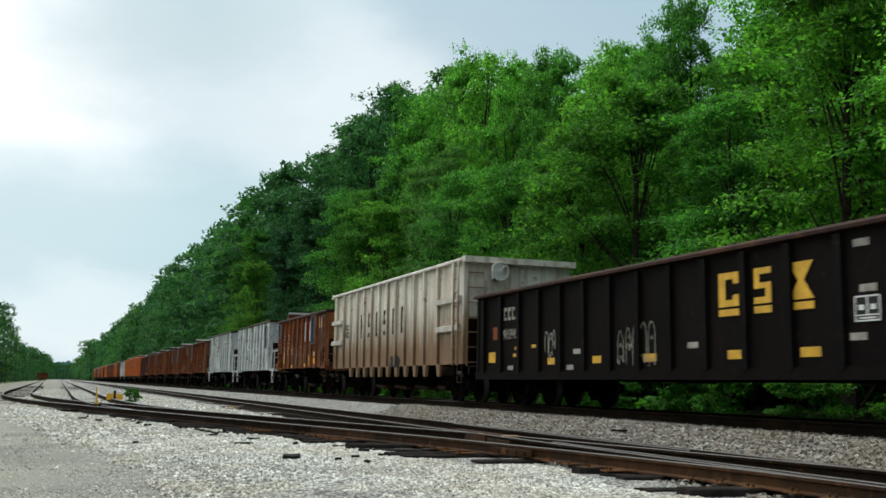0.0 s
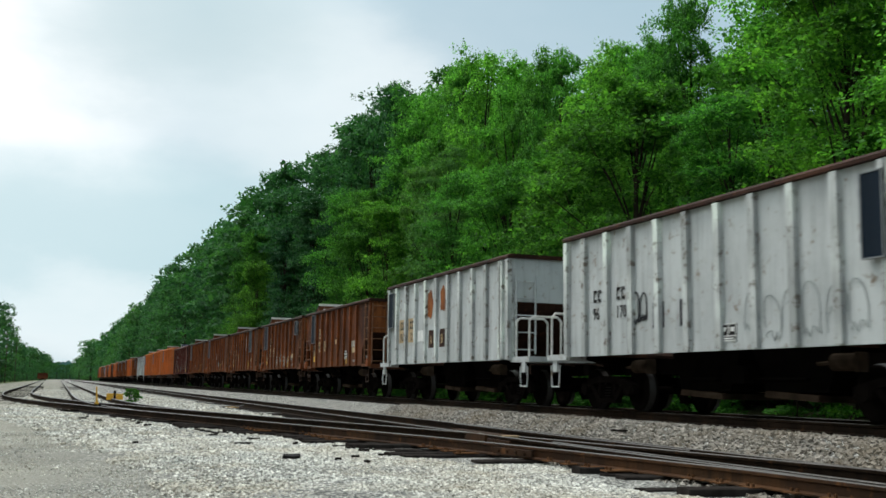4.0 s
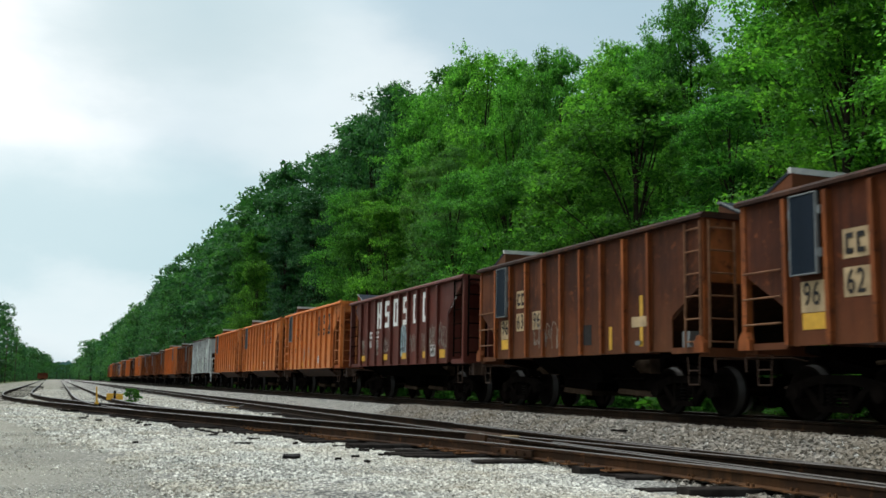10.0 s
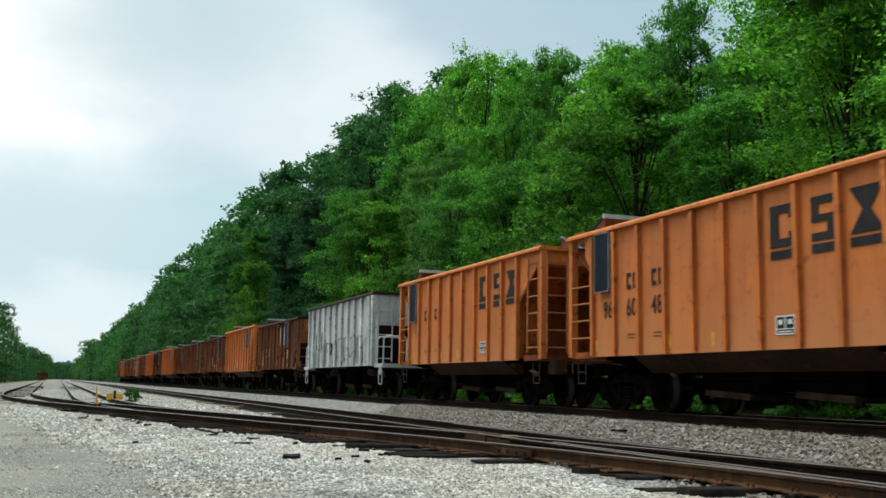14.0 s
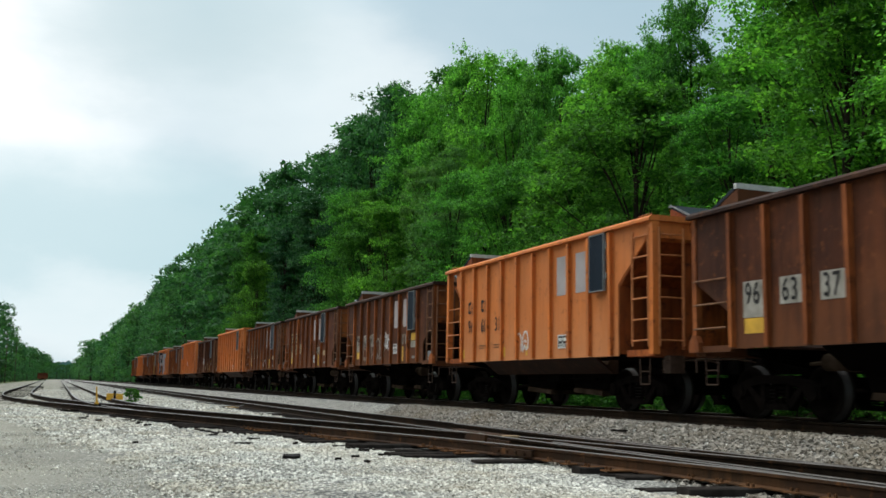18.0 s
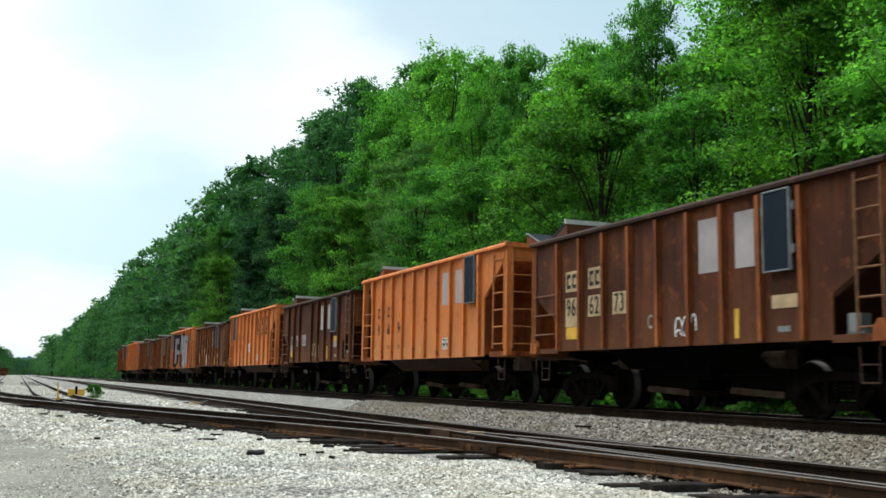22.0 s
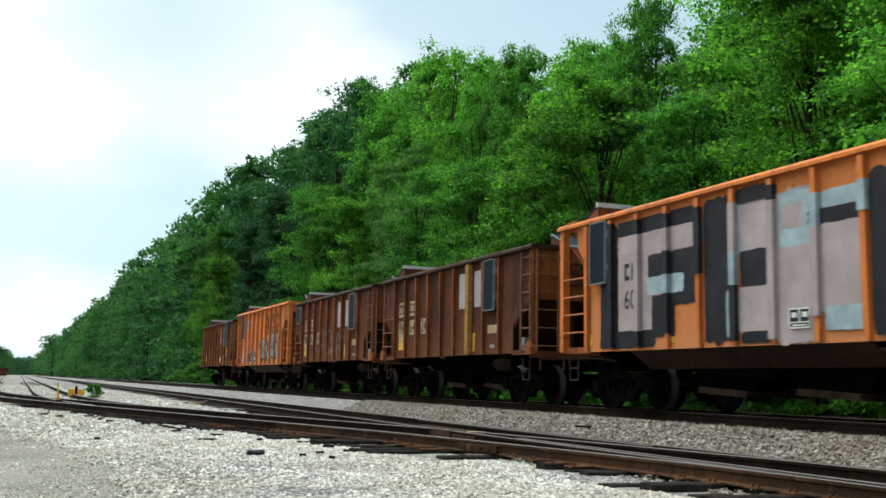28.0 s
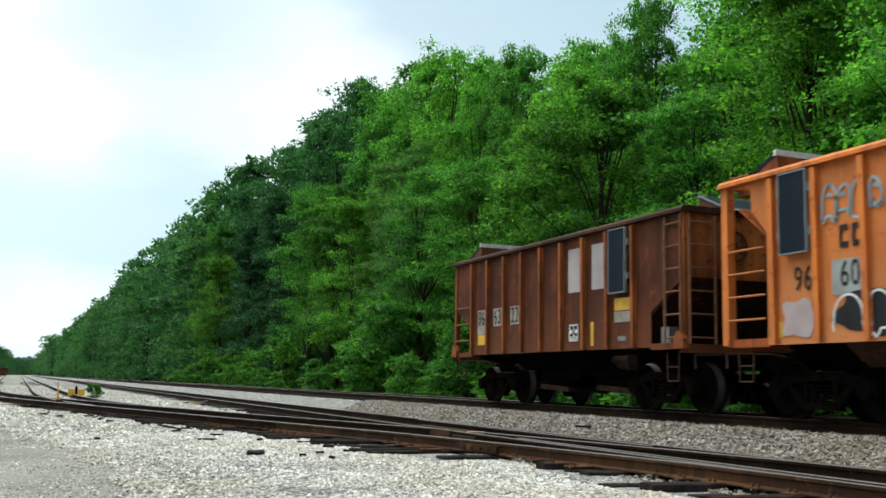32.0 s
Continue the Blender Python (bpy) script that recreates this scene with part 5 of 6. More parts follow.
stones("loose_gravel", 47000, yard_spot, 0.0235, "pale broken limestone gravel over the yard", 3)
def wedge_spot(a, b):
    y = 21 + 55 * a ** 1.25
    near = 4.75 - (y - 17) * 0.275 + 2.6 if y < 36 else 2.9
    return near + (6.1 - near) * b, y, -bed(y)


def spur_spot(a, b):
    y = 38 + 60 * a
    return -1.6 + 4.6 * b, y, -0.02


stones("wedge_gravel", 7000, wedge_spot, 0.05, "pale broken limestone gravel between the diverging tracks", 14)
stones("spur_gravel", 6000, spur_spot, 0.05, "pale broken limestone gravel over the yard track", 15)
stones("roadway_grit", 7000, road_spot, 0.011, "small grit strewn over the dirt roadway", 16)
stones("far_gravel", 9000, mid_spot, 0.042, "pale broken limestone gravel beside the branch track", 4)
stones("shoulder_ballast", 17000, shoulder_spot, 0.042, "grey broken stone on the ballast shoulder", 5, GREY_STONE)
stones("track_ballast", 9000, between_spot, 0.032, "grey broken stone between the ties", 6, GREY_STONE)

RUST_RAIL = painted_steel("rusty_rail_steel", (0.064, 0.027, 0.010), (0.026, 0.013, 0.0065), (0.12, 0.050, 0.017), 0.4)
# Darker copy of the rusty rail: grease, plus shade put into the colour.
DARK_RAIL = painted_steel("shade_dark_rail_steel", (0.026, 0.0155, 0.0095), (0.014, 0.0095, 0.0068), (0.055, 0.027, 0.013), 0.3)
RAIL_HEAD = plain("worn_rail_head", (0.115, 0.100, 0.090), 0.36, 0.75, 0.25, 7.0)
TIE = plain("creosoted_timber", (0.028, 0.024, 0.022), 0.85, 0.0, 0.45, 6.0)
SPIKE = plain("rusty_tie_plate", (0.11, 0.055, 0.028), 0.8, 0.0, 0.3, 9.0)
PROFILE = [(-0.070, 0.0), (0.070, 0.0), (0.070, 0.014), (0.014, 0.032), (0.012, 0.115), (0.036, 0.128), (0.036, 0.160), (0.024, 0.168), (-0.024, 0.168), (-0.036, 0.160),
           (-0.036, 0.128), (-0.012, 0.115), (-0.014, 0.032), (-0.070, 0.014)]


def smooth_path(pts, step):
    """Points along a gentle curve through the given ones."""
    out = []
    p = [Vector(q) for q in pts]
    p = [p[0] * 2 - p[1]] + p + [p[-1] * 2 - p[-2]]
    for a, b, c, d in zip(p, p[1:], p[2:], p[3:]):
        n = max(1, min(40, int((c - b).length / step)))
        for i in range(n):
            t = i / n
            out.append(0.5 * (2 * b + (c - a) * t + (2 * a - 5 * b + 4 * c - d) * t * t + (3 * b - a - 3 * c + d) * t ** 3))
    return out + [p[-2]]


def rail(parent, pts, z, step=2.0, name="rail", steel=None):
    path = smooth_path([(x, y, 0) for x, y in pts], step)
    verts, faces, k = [], [], len(PROFILE)
    for i, q in enumerate(path):
        d = (path[min(i + 1, len(path) - 1)] - path[max(i - 1, 0)]).normalized()
        side = Vector((d.y, -d.x, 0))
        verts += [tuple(q + side * u + Vector((0, 0, z + w))) for u, w in PROFILE]
    for i in range(len(path) - 1):
        faces += [(i * k + j, i * k + (j + 1) % k, (i + 1) * k + (j + 1) % k, (i + 1) * k + j) for j in range(k)]
    faces += [tuple(range(k)), tuple(range((len(path) - 1) * k, len(path) * k))]
    me = bpy.data.meshes.new(name)
    me.from_pydata(verts, [], faces)
    me.materials.append(steel or DARK_RAIL)
    me.materials.append(RAIL_HEAD)
    for p in me.polygons:
        if p.center.z > z + 0.150:
            p.material_index = 1
    ob = new(name, me)
    ob.parent = parent
    return path


def setting(name, label, category):
    ob = new(name)
    return tagged(ob, label, category, kind="structure")


def tie_at(parent, x0, x1, y, z, rnd, name="tie"):
    """One timber between two ends of the plan, a little crooked."""
    length = round((x1 - x0) * 5) / 5
    me = kept(("tie", length), lambda: Shape().prism([(-0.11, -0.17), (0.11, -0.17), (0.11, -0.012), (0.095, 0.0), (-0.095, 0.0), (-0.11, -0.012)], -length / 2, length / 2, 0).mesh("tie", TIE))
    return part(name, me, TIE, parent, ((x0 + x1) / 2 + rnd.uniform(-0.06, 0.06), y, z + rnd.uniform(-0.012, 0.012)), "", (rnd.uniform(-2, 2), rnd.uniform(-0.6, 0.6), rnd.uniform(-1.6, 1.6)))


def far_ties(parent, spots, z, name="far_tie_rows"):
    s = Shape()
    for x0, x1, y in spots:
        top = z - (rnd.uniform(0.0, 0.03) if z < 0 else 0)
        s.box(x0, x1, y - 0.11, y + 0.11, top - 0.1, top)
    tagged(part(name, s, TIE, parent), kind="stuff")


rnd = random.Random(7)

# The line that the train runs on
line = setting("track_1", "through track on raised ballast under the train", "railway track")
for x in (10.63, 12.07):
    rail(line, [(x, -380), (x, -100), (x, 0), (x, 40), (x, 120), (x, 300), (x, 900)], RAIL_TOP - 0.168)
for i in range(90):
    tie_at(line, 10.05, 12.65, 2 + 0.52 * i, RAIL_TOP - 0.172, rnd)
far_ties(line, [(10.05, 12.65, 49 + 0.6 * i if i < 150 else 1.4 - 0.6 * (i - 150)) for i in range(700)], RAIL_TOP - 0.172)

# The track beside it, with the turnout that leaves it
side_track = setting("track_2", "rusty side track with a turnout frog and long timbers", "railway track")
for x in (6.80, 8.235):
    rail(side_track, [(x, -40), (x, 0), (x, 40), (x, 120), (x, 300), (x, 900)], 0.0)
for i in range(100):
    y = 1.5 + 0.52 * i
    near = tie_end(y) if y < 17 else 6.15
    tie_at(side_track, near + rnd.choice((-0.25, 0, 0.1, 0.3)), 8.85, y, -0.004 - (0.05 if rnd.random() < 0.35 else 0.0), rnd)
far_ties(side_track, [(6.2, 8.85, 54 + 0.6 * i) for i in range(150)], -0.004)
rail(side_track, [(7.02, 3.0), (7.00, 9.0), (6.96, 14.0)], 0.0, name="guard_rail")
rail(side_track, [(8.03, 12.0), (8.02, 16.0), (8.06, 21.0)], 0.0, name="guard_rail")

BRANCH = [(6.88, -6), (6.84, 5), (6.66, 9.3), (6.22, 12.2), (5.55, 15.6), (4.55, 19.4), (3.10, 24.8), (1.20, 32.2), (-0.90, 41.2), (-2.35, 52), (-2.95, 66), (-3.20, 85), (-3.55, 120), (-4.6, 220), (-6.3, 380), (-8.6, 600)]
branch = setting("track_3", "rusty branch track curving away across the yard", "railway track")
# Near stretch in rust; beyond the joint the shade-darkened copy takes over.
left = rail(branch, BRANCH[:6], 0.0, steel=RUST_RAIL) + rail(branch, BRANCH[5:], 0.0)
right = rail(branch, [(x + (1.47 if 15 < y < 60 else 1.44), y + (0.25 if 15 < y < 60 else 0.0)) for x, y in BRANCH], 0.004)
for i in range(75):
    y = 17.2 + 0.52 * i
    a = min(left, key=lambda q: abs(q.y - y)).x
    ob = tie_at(branch, a - 0.6, a + 2.05, y, -0.004 - (0.0 if y < 25 else rnd.uniform(0.0, 0.035)), rnd)
    ob.rotation_euler[2] += radians(10 if y < 45 else 4)
far_ties(branch, [(min(left, key=lambda q: abs(q.y - y)).x - 0.55, min(left, key=lambda q: abs(q.y - y)).x + 2.0, y) for y in [57 + 0.7 * i for i in range(120)]], -0.004)

spur = setting("track_4", "rusty yard track running straight ahead", "railway track")
rail(spur, [(1.95, 29.5), (1.20, 35), (0.80, 43), (0.66, 55), (0.66, 90), (0.66, 300), (0.66, 900)], 0.002)
rail(spur, [(3.55, 29.5), (2.75, 35), (2.28, 43), (2.10, 55), (2.10, 90), (2.10, 300), (2.10, 900)], 0.002)
for i in range(40):
    tie_at(spur, 0.1, 2.75, 37 + 0.55 * i, -0.012 - rnd.uniform(0.0, 0.03), rnd)
far_ties(spur, [(0.1, 2.7, 59 + 0.7 * i) for i in range(120)], -0.008)

# Frog casting with a pale worn end, joint bars, plates and spikes
frog = empty("switch_frog", "heavy rusty frog casting with a worn yellowish end", "rail frog")
part("casting", Shape().prism([(-0.10, -1.25), (0.16, -1.25), (0.20, 1.25), (-0.02, 1.25)], 0.02, 0.175, 2).prism([(-0.22, -0.9), (-0.14, -0.9), (-0.12, 0.9), (-0.20, 0.9)], 0.02, 0.165, 2), RUST_RAIL, frog, (6.92, 16.95, 0))
part("worn_end", Shape().prism([(-0.12, -0.16), (0.17, -0.16), (0.16, 0.0), (-0.10, 0.0)], 0.03, 0.18, 2), TAN, frog, (6.92, 15.62, 0), "worn yellowish end")
for y, x in ((13.2, 6.0), (15.4, 6.74)):
    bar = part("joint_bar", kept("joint_bar", lambda: Shape().box(-0.02, 0.02, -0.45, 0.45, 0.03, 0.12).rod((-0.05, -0.3, 0.075), (0.0, -0.3, 0.075), 0.018).rod((-0.05, -0.1, 0.075), (0.0, -0.1, 0.075), 0.018)
                                     .rod((-0.05, 0.1, 0.075), (0.0, 0.1, 0.075), 0.018).rod((-0.05, 0.3, 0.075), (0.0, 0.3, 0.075), 0.018).mesh("joint_bar", RUST_RAIL)), RUST_RAIL, frog, (x - 0.06, y, 0), "", (0, 0, 12 if y < 14 else 0))
for i in range(32):
    y = 6.2 + 0.52 * i
    x = min(left, key=lambda q: abs(q.y - y)).x
    part("tie_plate", kept("tie_plate", lambda: Shape().box(-0.17, 0.17, -0.09, 0.09, -0.002, 0.014).box(-0.115, -0.09, -0.055, -0.03, 0.0, 0.05).box(-0.115, -0.09, 0.03, 0.055, 0.0, 0.05).mesh("tie_plate", SPIKE)),
         SPIKE, branch, (x, 1.5 + 0.52 * round((y - 1.5) / 0.52), 0.004))


# ---- trees and shrubs ----
def leaf_material(name, dark, mid, light, glow=0.28):
    m, t, b = material(name)
    g = t.nodes.new("ShaderNodeNewGeometry")
    info = t.nodes.new("ShaderNodeObjectInfo")
    col = curve_of(t, g.outputs["Random Per Island"], [(0.0, dark), (0.55, mid), (1.0, light)])
    tone = curve_of(t, info.outputs["Random"], [(0.0, (0.74, 0.84, 0.92)), (0.5, (1.0, 1.02, 1.0)), (1.0, (1.34, 1.18, 0.9))])
    col = mixrgb(t, 1.0, col, tone, "MULTIPLY")
    v = coords(t)
    # Noise patches darken the leaf colour to stand for shaded gaps between boughs.
    col = mixrgb(t, curve_of(t, noise_of(t, v, 0.5, 3), [(0.46, 0.0), (0.66, 0.6)]), col, tuple(c * 0.75 for c in dark))
    t.links.new(col, b.inputs["Base Color"])
    b.inputs["Roughness"].default_value = 0.6
    b.inputs["Specular IOR Level"].default_value = 0.12
    tr = t.nodes.new("ShaderNodeBsdfTranslucent")
    t.links.new(mixrgb(t, 1.0, col, (1.15, 1.45, 0.6), "MULTIPLY"), tr.inputs[0])
    mx = t.nodes.new("ShaderNodeMixShader")
    mx.inputs[0].default_value = glow
    t.links.new(b.outputs[0], mx.inputs[1])
    t.links.new(tr.outputs[0], mx.inputs[2])
    t.links.new(mx.outputs[0], t.nodes["Material Output"].inputs[0])
    return m


LEAF = leaf_material("spring_leaves", (0.028, 0.092, 0.023), (0.075, 0.216, 0.045), (0.164, 0.410, 0.072), 0.55)
# Lightened copy of LEAF: skylight on the upper crowns put into the colour.
LEAF_TOP = leaf_material("toplit_leaves", (0.042, 0.126, 0.028), (0.108, 0.288, 0.056), (0.210, 0.490, 0.086), 0.58)
LEAF_FRESH = leaf_material("fresh_yellow_green_leaves", (0.022, 0.070, 0.016), (0.060, 0.164, 0.032), (0.142, 0.338, 0.058), 0.54)
LEAF_GREY = leaf_material("grey_green_leaves", (0.042, 0.108, 0.036), (0.076, 0.182, 0.057), (0.128, 0.275, 0.085), 0.45)
LEAF_PINE = leaf_material("dark_pine_needles", (0.011, 0.048, 0.020), (0.026, 0.095, 0.036), (0.055, 0.165, 0.056), 0.22)
# Distance haze and the wood's shade put into the colour: bluer and darker.
LEAF_FAR = leaf_material("hazed_shaded_leaves", (0.020, 0.072, 0.030), (0.040, 0.128, 0.048), (0.074, 0.202, 0.068), 0.40)
SHRUB_LEAF = leaf_material("bright_shrub_leaves", (0.024, 0.090, 0.016), (0.058, 0.184, 0.030), (0.128, 0.330, 0.050), 0.42)
BARK = plain("dark_bark", (0.032, 0.026, 0.020), 0.9, 0.0, 0.4, 5.0)


def leaves_mesh(name, centres, radii, per, size, rng, mat, flat=0.72, droop=0.3):
    """Kite-shaped leaves spread over the upper shells of flattened clumps."""
    n = len(centres) * per
    c = np.repeat(centres, per, axis=0)
    r = np.repeat(radii, per)[:, None]
    d = rng.normal(size=(n, 3))
    d[:, 2] = np.where(rng.random(n) < 0.25, -0.6, 1.0) * np.abs(d[:, 2])
    d /= np.linalg.norm(d, axis=1, keepdims=True)
    lumpy = 0.72 + 0.36 * np.sin(c[:, :1] * 3 + d[:, :1] * 5) * np.cos(c[:, 1:2] * 2 + d[:, 1:2] * 4)
    p = c + d * r * (rng.random((n, 1)) ** 0.22) * lumpy * np.array([1.15, 1.15, flat])
    out = d * np.array([1, 1, 0.2]) + rng.normal(size=(n, 3)) * 0.55
    out[:, 2] -= droop
    out /= np.linalg.norm(out, axis=1, keepdims=True)
    up = rng.normal(size=(n, 3)) * 0.35 + np.array([0, 0, 0.75]) + d * 0.9
    side = np.cross(out, up)
    side /= np.linalg.norm(side, axis=1, keepdims=True)
    s = size * (0.6 + 0.8 * rng.random((n, 1)))
    deep = rng.random((n, 1)) < 0.06                # a few broad leaves close the inside of each clump
    s = np.where(deep, s * 1.9, s)
    p = np.where(deep, c + (p - c) * 0.45, p)
    v = np.stack([p, p + out * s * 0.45 + side * s * 0.34, p + out * s, p + out * s * 0.45 - side * s * 0.34], axis=1)
    me = bpy.data.meshes.new(name)
    me.vertices.add(n * 4)
    me.vertices.foreach_set("co", v.reshape(-1))
    me.loops.add(n * 4)
    me.loops.foreach_set("vertex_index", np.arange(n * 4))
    me.polygons.add(n)
    me.polygons.foreach_set("loop_start", np.arange(0, n * 4, 4))
    me.polygons.foreach_set("loop_total", np.full(n, 4))
    me.update()
    me.materials.append(mat)
    return me


def tree_kind(seed, height, radius, boughs, per, size, mat, base=0.08, limbs=26, spray=4, puff=1.0, cone=False):
    """Trunk and crown of one kind of tree: limbs rise to flat, drooping sprays of clumps within an uneven outline."""
    rng = np.random.default_rng(seed)
    h = base + (1 - base) * rng.random(boughs) ** 0.9
    full = np.clip(np.sin(np.pi * np.clip(h * 0.84 + 0.12, 0, 1)), 0, 1) ** 0.6
    if cone:
        full = (1.02 - h) ** 0.75 * (0.75 + 0.25 * np.cos(h * 40))
    ang = rng.random(boughs) * 2 * np.pi
    lobes = 0.82 + 0.18 * np.sin(3 * ang + seed) + 0.14 * np.sin(9 * h + seed)
    rad = radius * full * lobes * np.sqrt(0.25 + 0.75 * rng.random(boughs))
    tips = np.stack([rad * np.cos(ang), rad * np.sin(ang), h * height * 0.955], axis=1)
    centres = [tips]
    for i in range(1, spray):
        reach = 1 - 0.16 * i
        swing = rng.normal(size=(boughs, 3)) * np.array([0.14, 0.14, 0.035]) * radius
        c = tips * np.array([reach, reach, 1.0]) + swing
        c[:, 2] += 0.05 * radius * i * rng.random(boughs)
        centres.append(c)
    centres = np.concatenate(centres)
    radii = np.tile(radius * (0.13 + 0.11 * rng.random(boughs)) * (1.15 - 0.45 * h), spray) * (0.7 + 0.5 * rng.random(boughs * spray)) * puff
    crown = leaves_mesh("crown", centres, radii, per, size, rng, mat, 0.45 + 0.18 * puff)
    s = Shape()
    bend = [(0, 0, 0)]
    for i in range(1, 8):
        bend.append((bend[-1][0] + rng.uniform(-0.15, 0.15), bend[-1][1] + rng.uniform(-0.15, 0.15), height * 0.9 * i / 7))
    thick = 0.016 * height
    for i in range(7):
        s.rod(bend[i], bend[i + 1], thick * (1 - i / 7.6), thick * (1 - (i + 1) / 7.6), 8)
    for i in range(limbs):
        c = centres[i]
        k = max(0, min(6, int(c[2] / height * 7) - 1))
        root = Vector(bend[k])
        mid = root.lerp(Vector(c), 0.5) + Vector((0, 0, 0.25))
        s.rod(root, mid, thick * 0.22, thick * 0.13, 5)
        s.rod(mid, c, thick * 0.13, thick * 0.04, 5)
    return s.mesh("trunk", BARK), crown


def tree(kind, x, y, height, base_height, label, wide=1.0, turn=0.0, name="tree", group="trees of the wood edge"):
    t = empty(name, label, "tree" if name == "tree" else "shrub", group)
    trunk, crown = kind
    part("trunk" if name == "tree" else "stem", trunk, None, t)
    part("crown", crown, None, t)
    k = height / base_height
    t.matrix_basis = Matrix.Translation((x, y, ground_height(x) - 0.05)) @ Euler((0, 0, turn)).to_matrix().to_4x4() @ Matrix.Diagonal((k * wide, k * wide, k, 1))
    return t


NEAR = [tree_kind(k, 14, 3.9, 74, 130, 0.118, LEAF, 0.20, puff=1.08) for k in (11, 12, 13)]
FRESH = [tree_kind(k, 14, 4.4, 84, 130, 0.122, LEAF_FRESH, 0.22, puff=1.02) for k in (15, 16)]
GREYISH = [tree_kind(k, 14, 3.4, 60, 130, 0.105, LEAF_GREY, 0.16, puff=1.0) for k in (17, 18)]
PINES = [tree_kind(k, 16, 4.2, 84, 100, 0.125, LEAF_PINE, 0.05, 40, puff=0.80, cone=True) for k in (24, 25)]
MID = [tree_kind(k, 16, 4.2, 70, 100, 0.135, LEAF_TOP, 0.20, puff=1.12) for k in (21, 22, 23)]
TOPS = [tree_kind(k, 18, 4.6, 62, 88, 0.165, LEAF_TOP, 0.06, 14, puff=1.25) for k in (34, 35)]
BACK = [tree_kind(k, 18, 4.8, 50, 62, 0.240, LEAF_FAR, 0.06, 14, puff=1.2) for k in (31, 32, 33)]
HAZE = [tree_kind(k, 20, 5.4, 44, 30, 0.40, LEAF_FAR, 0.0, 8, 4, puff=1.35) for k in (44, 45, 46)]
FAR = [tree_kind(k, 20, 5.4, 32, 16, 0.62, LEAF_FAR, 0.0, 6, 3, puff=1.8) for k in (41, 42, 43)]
SHRUBS = [tree_kind(k, 2.2, 1.3, 20, 34, 0.105, SHRUB_LEAF, 0.02, 12) for k in (51, 52, 53)]
SKYLINE = [(0, 16.0), (20, 15.2), (23, 14.4), (25.8, 13.2), (28, 12.5), (30.4, 13.2), (32.3, 14.0), (35.2, 15.0), (39.3, 15.8), (43.3, 15.8), (45.4, 17.2), (51, 19.2), (55, 19.6), (64, 21.0), (75.5, 21.0),
           (84, 20.8), (107, 23.0), (126, 24.8), (172, 25.2), (276, 23.8), (490, 25), (1100, 30)]


def skyline(x, y):
    """Height that a tree at this spot may reach: the wood's outline as it stands over its edge, widened with the distance from it."""
    k = x / 20
    v = max(0.0, y / k)
    for (a, p), (b, q) in zip(SKYLINE, SKYLINE[1:]):
        if a <= v <= b:
            return (p + (q - p) * (v - a) / (b - a)) * k
    return SKYLINE[-1][1] * k


rnd = random.Random(19)


def wood_tree(kind, base_height, x, y, low, high, label, wide=1.0):
    tree(kind, x, y, skyline(x, y) * rnd.uniform(low, high) - ground_height(x) * 0.5, base_height, label, wide, rnd.uniform(0, 6))


# the back of the wood, then the trees that make its outline, each at its own height
y = 4.0
while y < 112:
    near = y < 60
    wood_tree(rnd.choice(TOPS if near else BACK), 18, 27.5 + rnd.uniform(-1.5, 1.5), y, 0.86, 0.97, "tall tree deep in the wood", rnd.uniform(0.85, 1.0))
    y += rnd.uniform(4.2, 5.6)
y = 10.0
while y < 80:
    wood_tree(rnd.choice(BACK), 18, 33.0 + rnd.uniform(-1.5, 1.5), y, 0.74, 0.86, "tall tree deep in the wood", rnd.uniform(0.9, 1.05))
    y += rnd.uniform(4.5, 5.5)
y = 20.0
while y < 95:
    wood_tree(rnd.choice(BACK), 18, 39.0 + rnd.uniform(-1.5, 1.5), y, 0.62, 0.72, "tall tree deep in the wood", 1.0)
    y += rnd.uniform(4.5, 5.5)
OUTLINE = ((3, 16.5, 1), (8, 16.4, 1), (13, 16.6, 1), (18, 16.6, 1), (22.8, 16.6, 1.0), (27.3, 15.3, 1.0), (30.2, 13.2, 0.85), (32.6, 16.3, 0.55), (33.8, 15.0, 0.5), (35.6, 15.3, 0.85), (38.4, 16.5, 0.75), (42.4, 17.1, 0.62),
           (44.5, 17.6, 0.50), (48.6, 18.7, 0.80), (52.5, 20.3, 0.75), (56, 20.7, 0.66), (60, 20.5, 0.75), (65, 21.2, 0.75), (69, 23.0, 0.55), (74, 21.6, 0.8), (81.6, 21.9, 0.85), (86, 21.2, 0.8), (91, 21.7, 0.85), (98, 23.0, 0.9), (106, 24.2, 0.9), (114, 25.0, 0.9))
for i, (y, top, wide) in enumerate(OUTLINE):
    x = 21.6 + rnd.uniform(-0.8, 0.8)
    kind, tall = (rnd.choice(BACK), 18) if y > 66 else (rnd.choice(NEAR), 14) if wide < 0.56 else (rnd.choice(MID), 16)
    tree(kind, x, y * x / 21.6, top * x / 21.6 - ground_height(x), tall, "slender tree that stands above its neighbours" if wide < 0.56 else "tall deciduous tree in full leaf behind the wood edge", wide, rnd.uniform(0, 6))
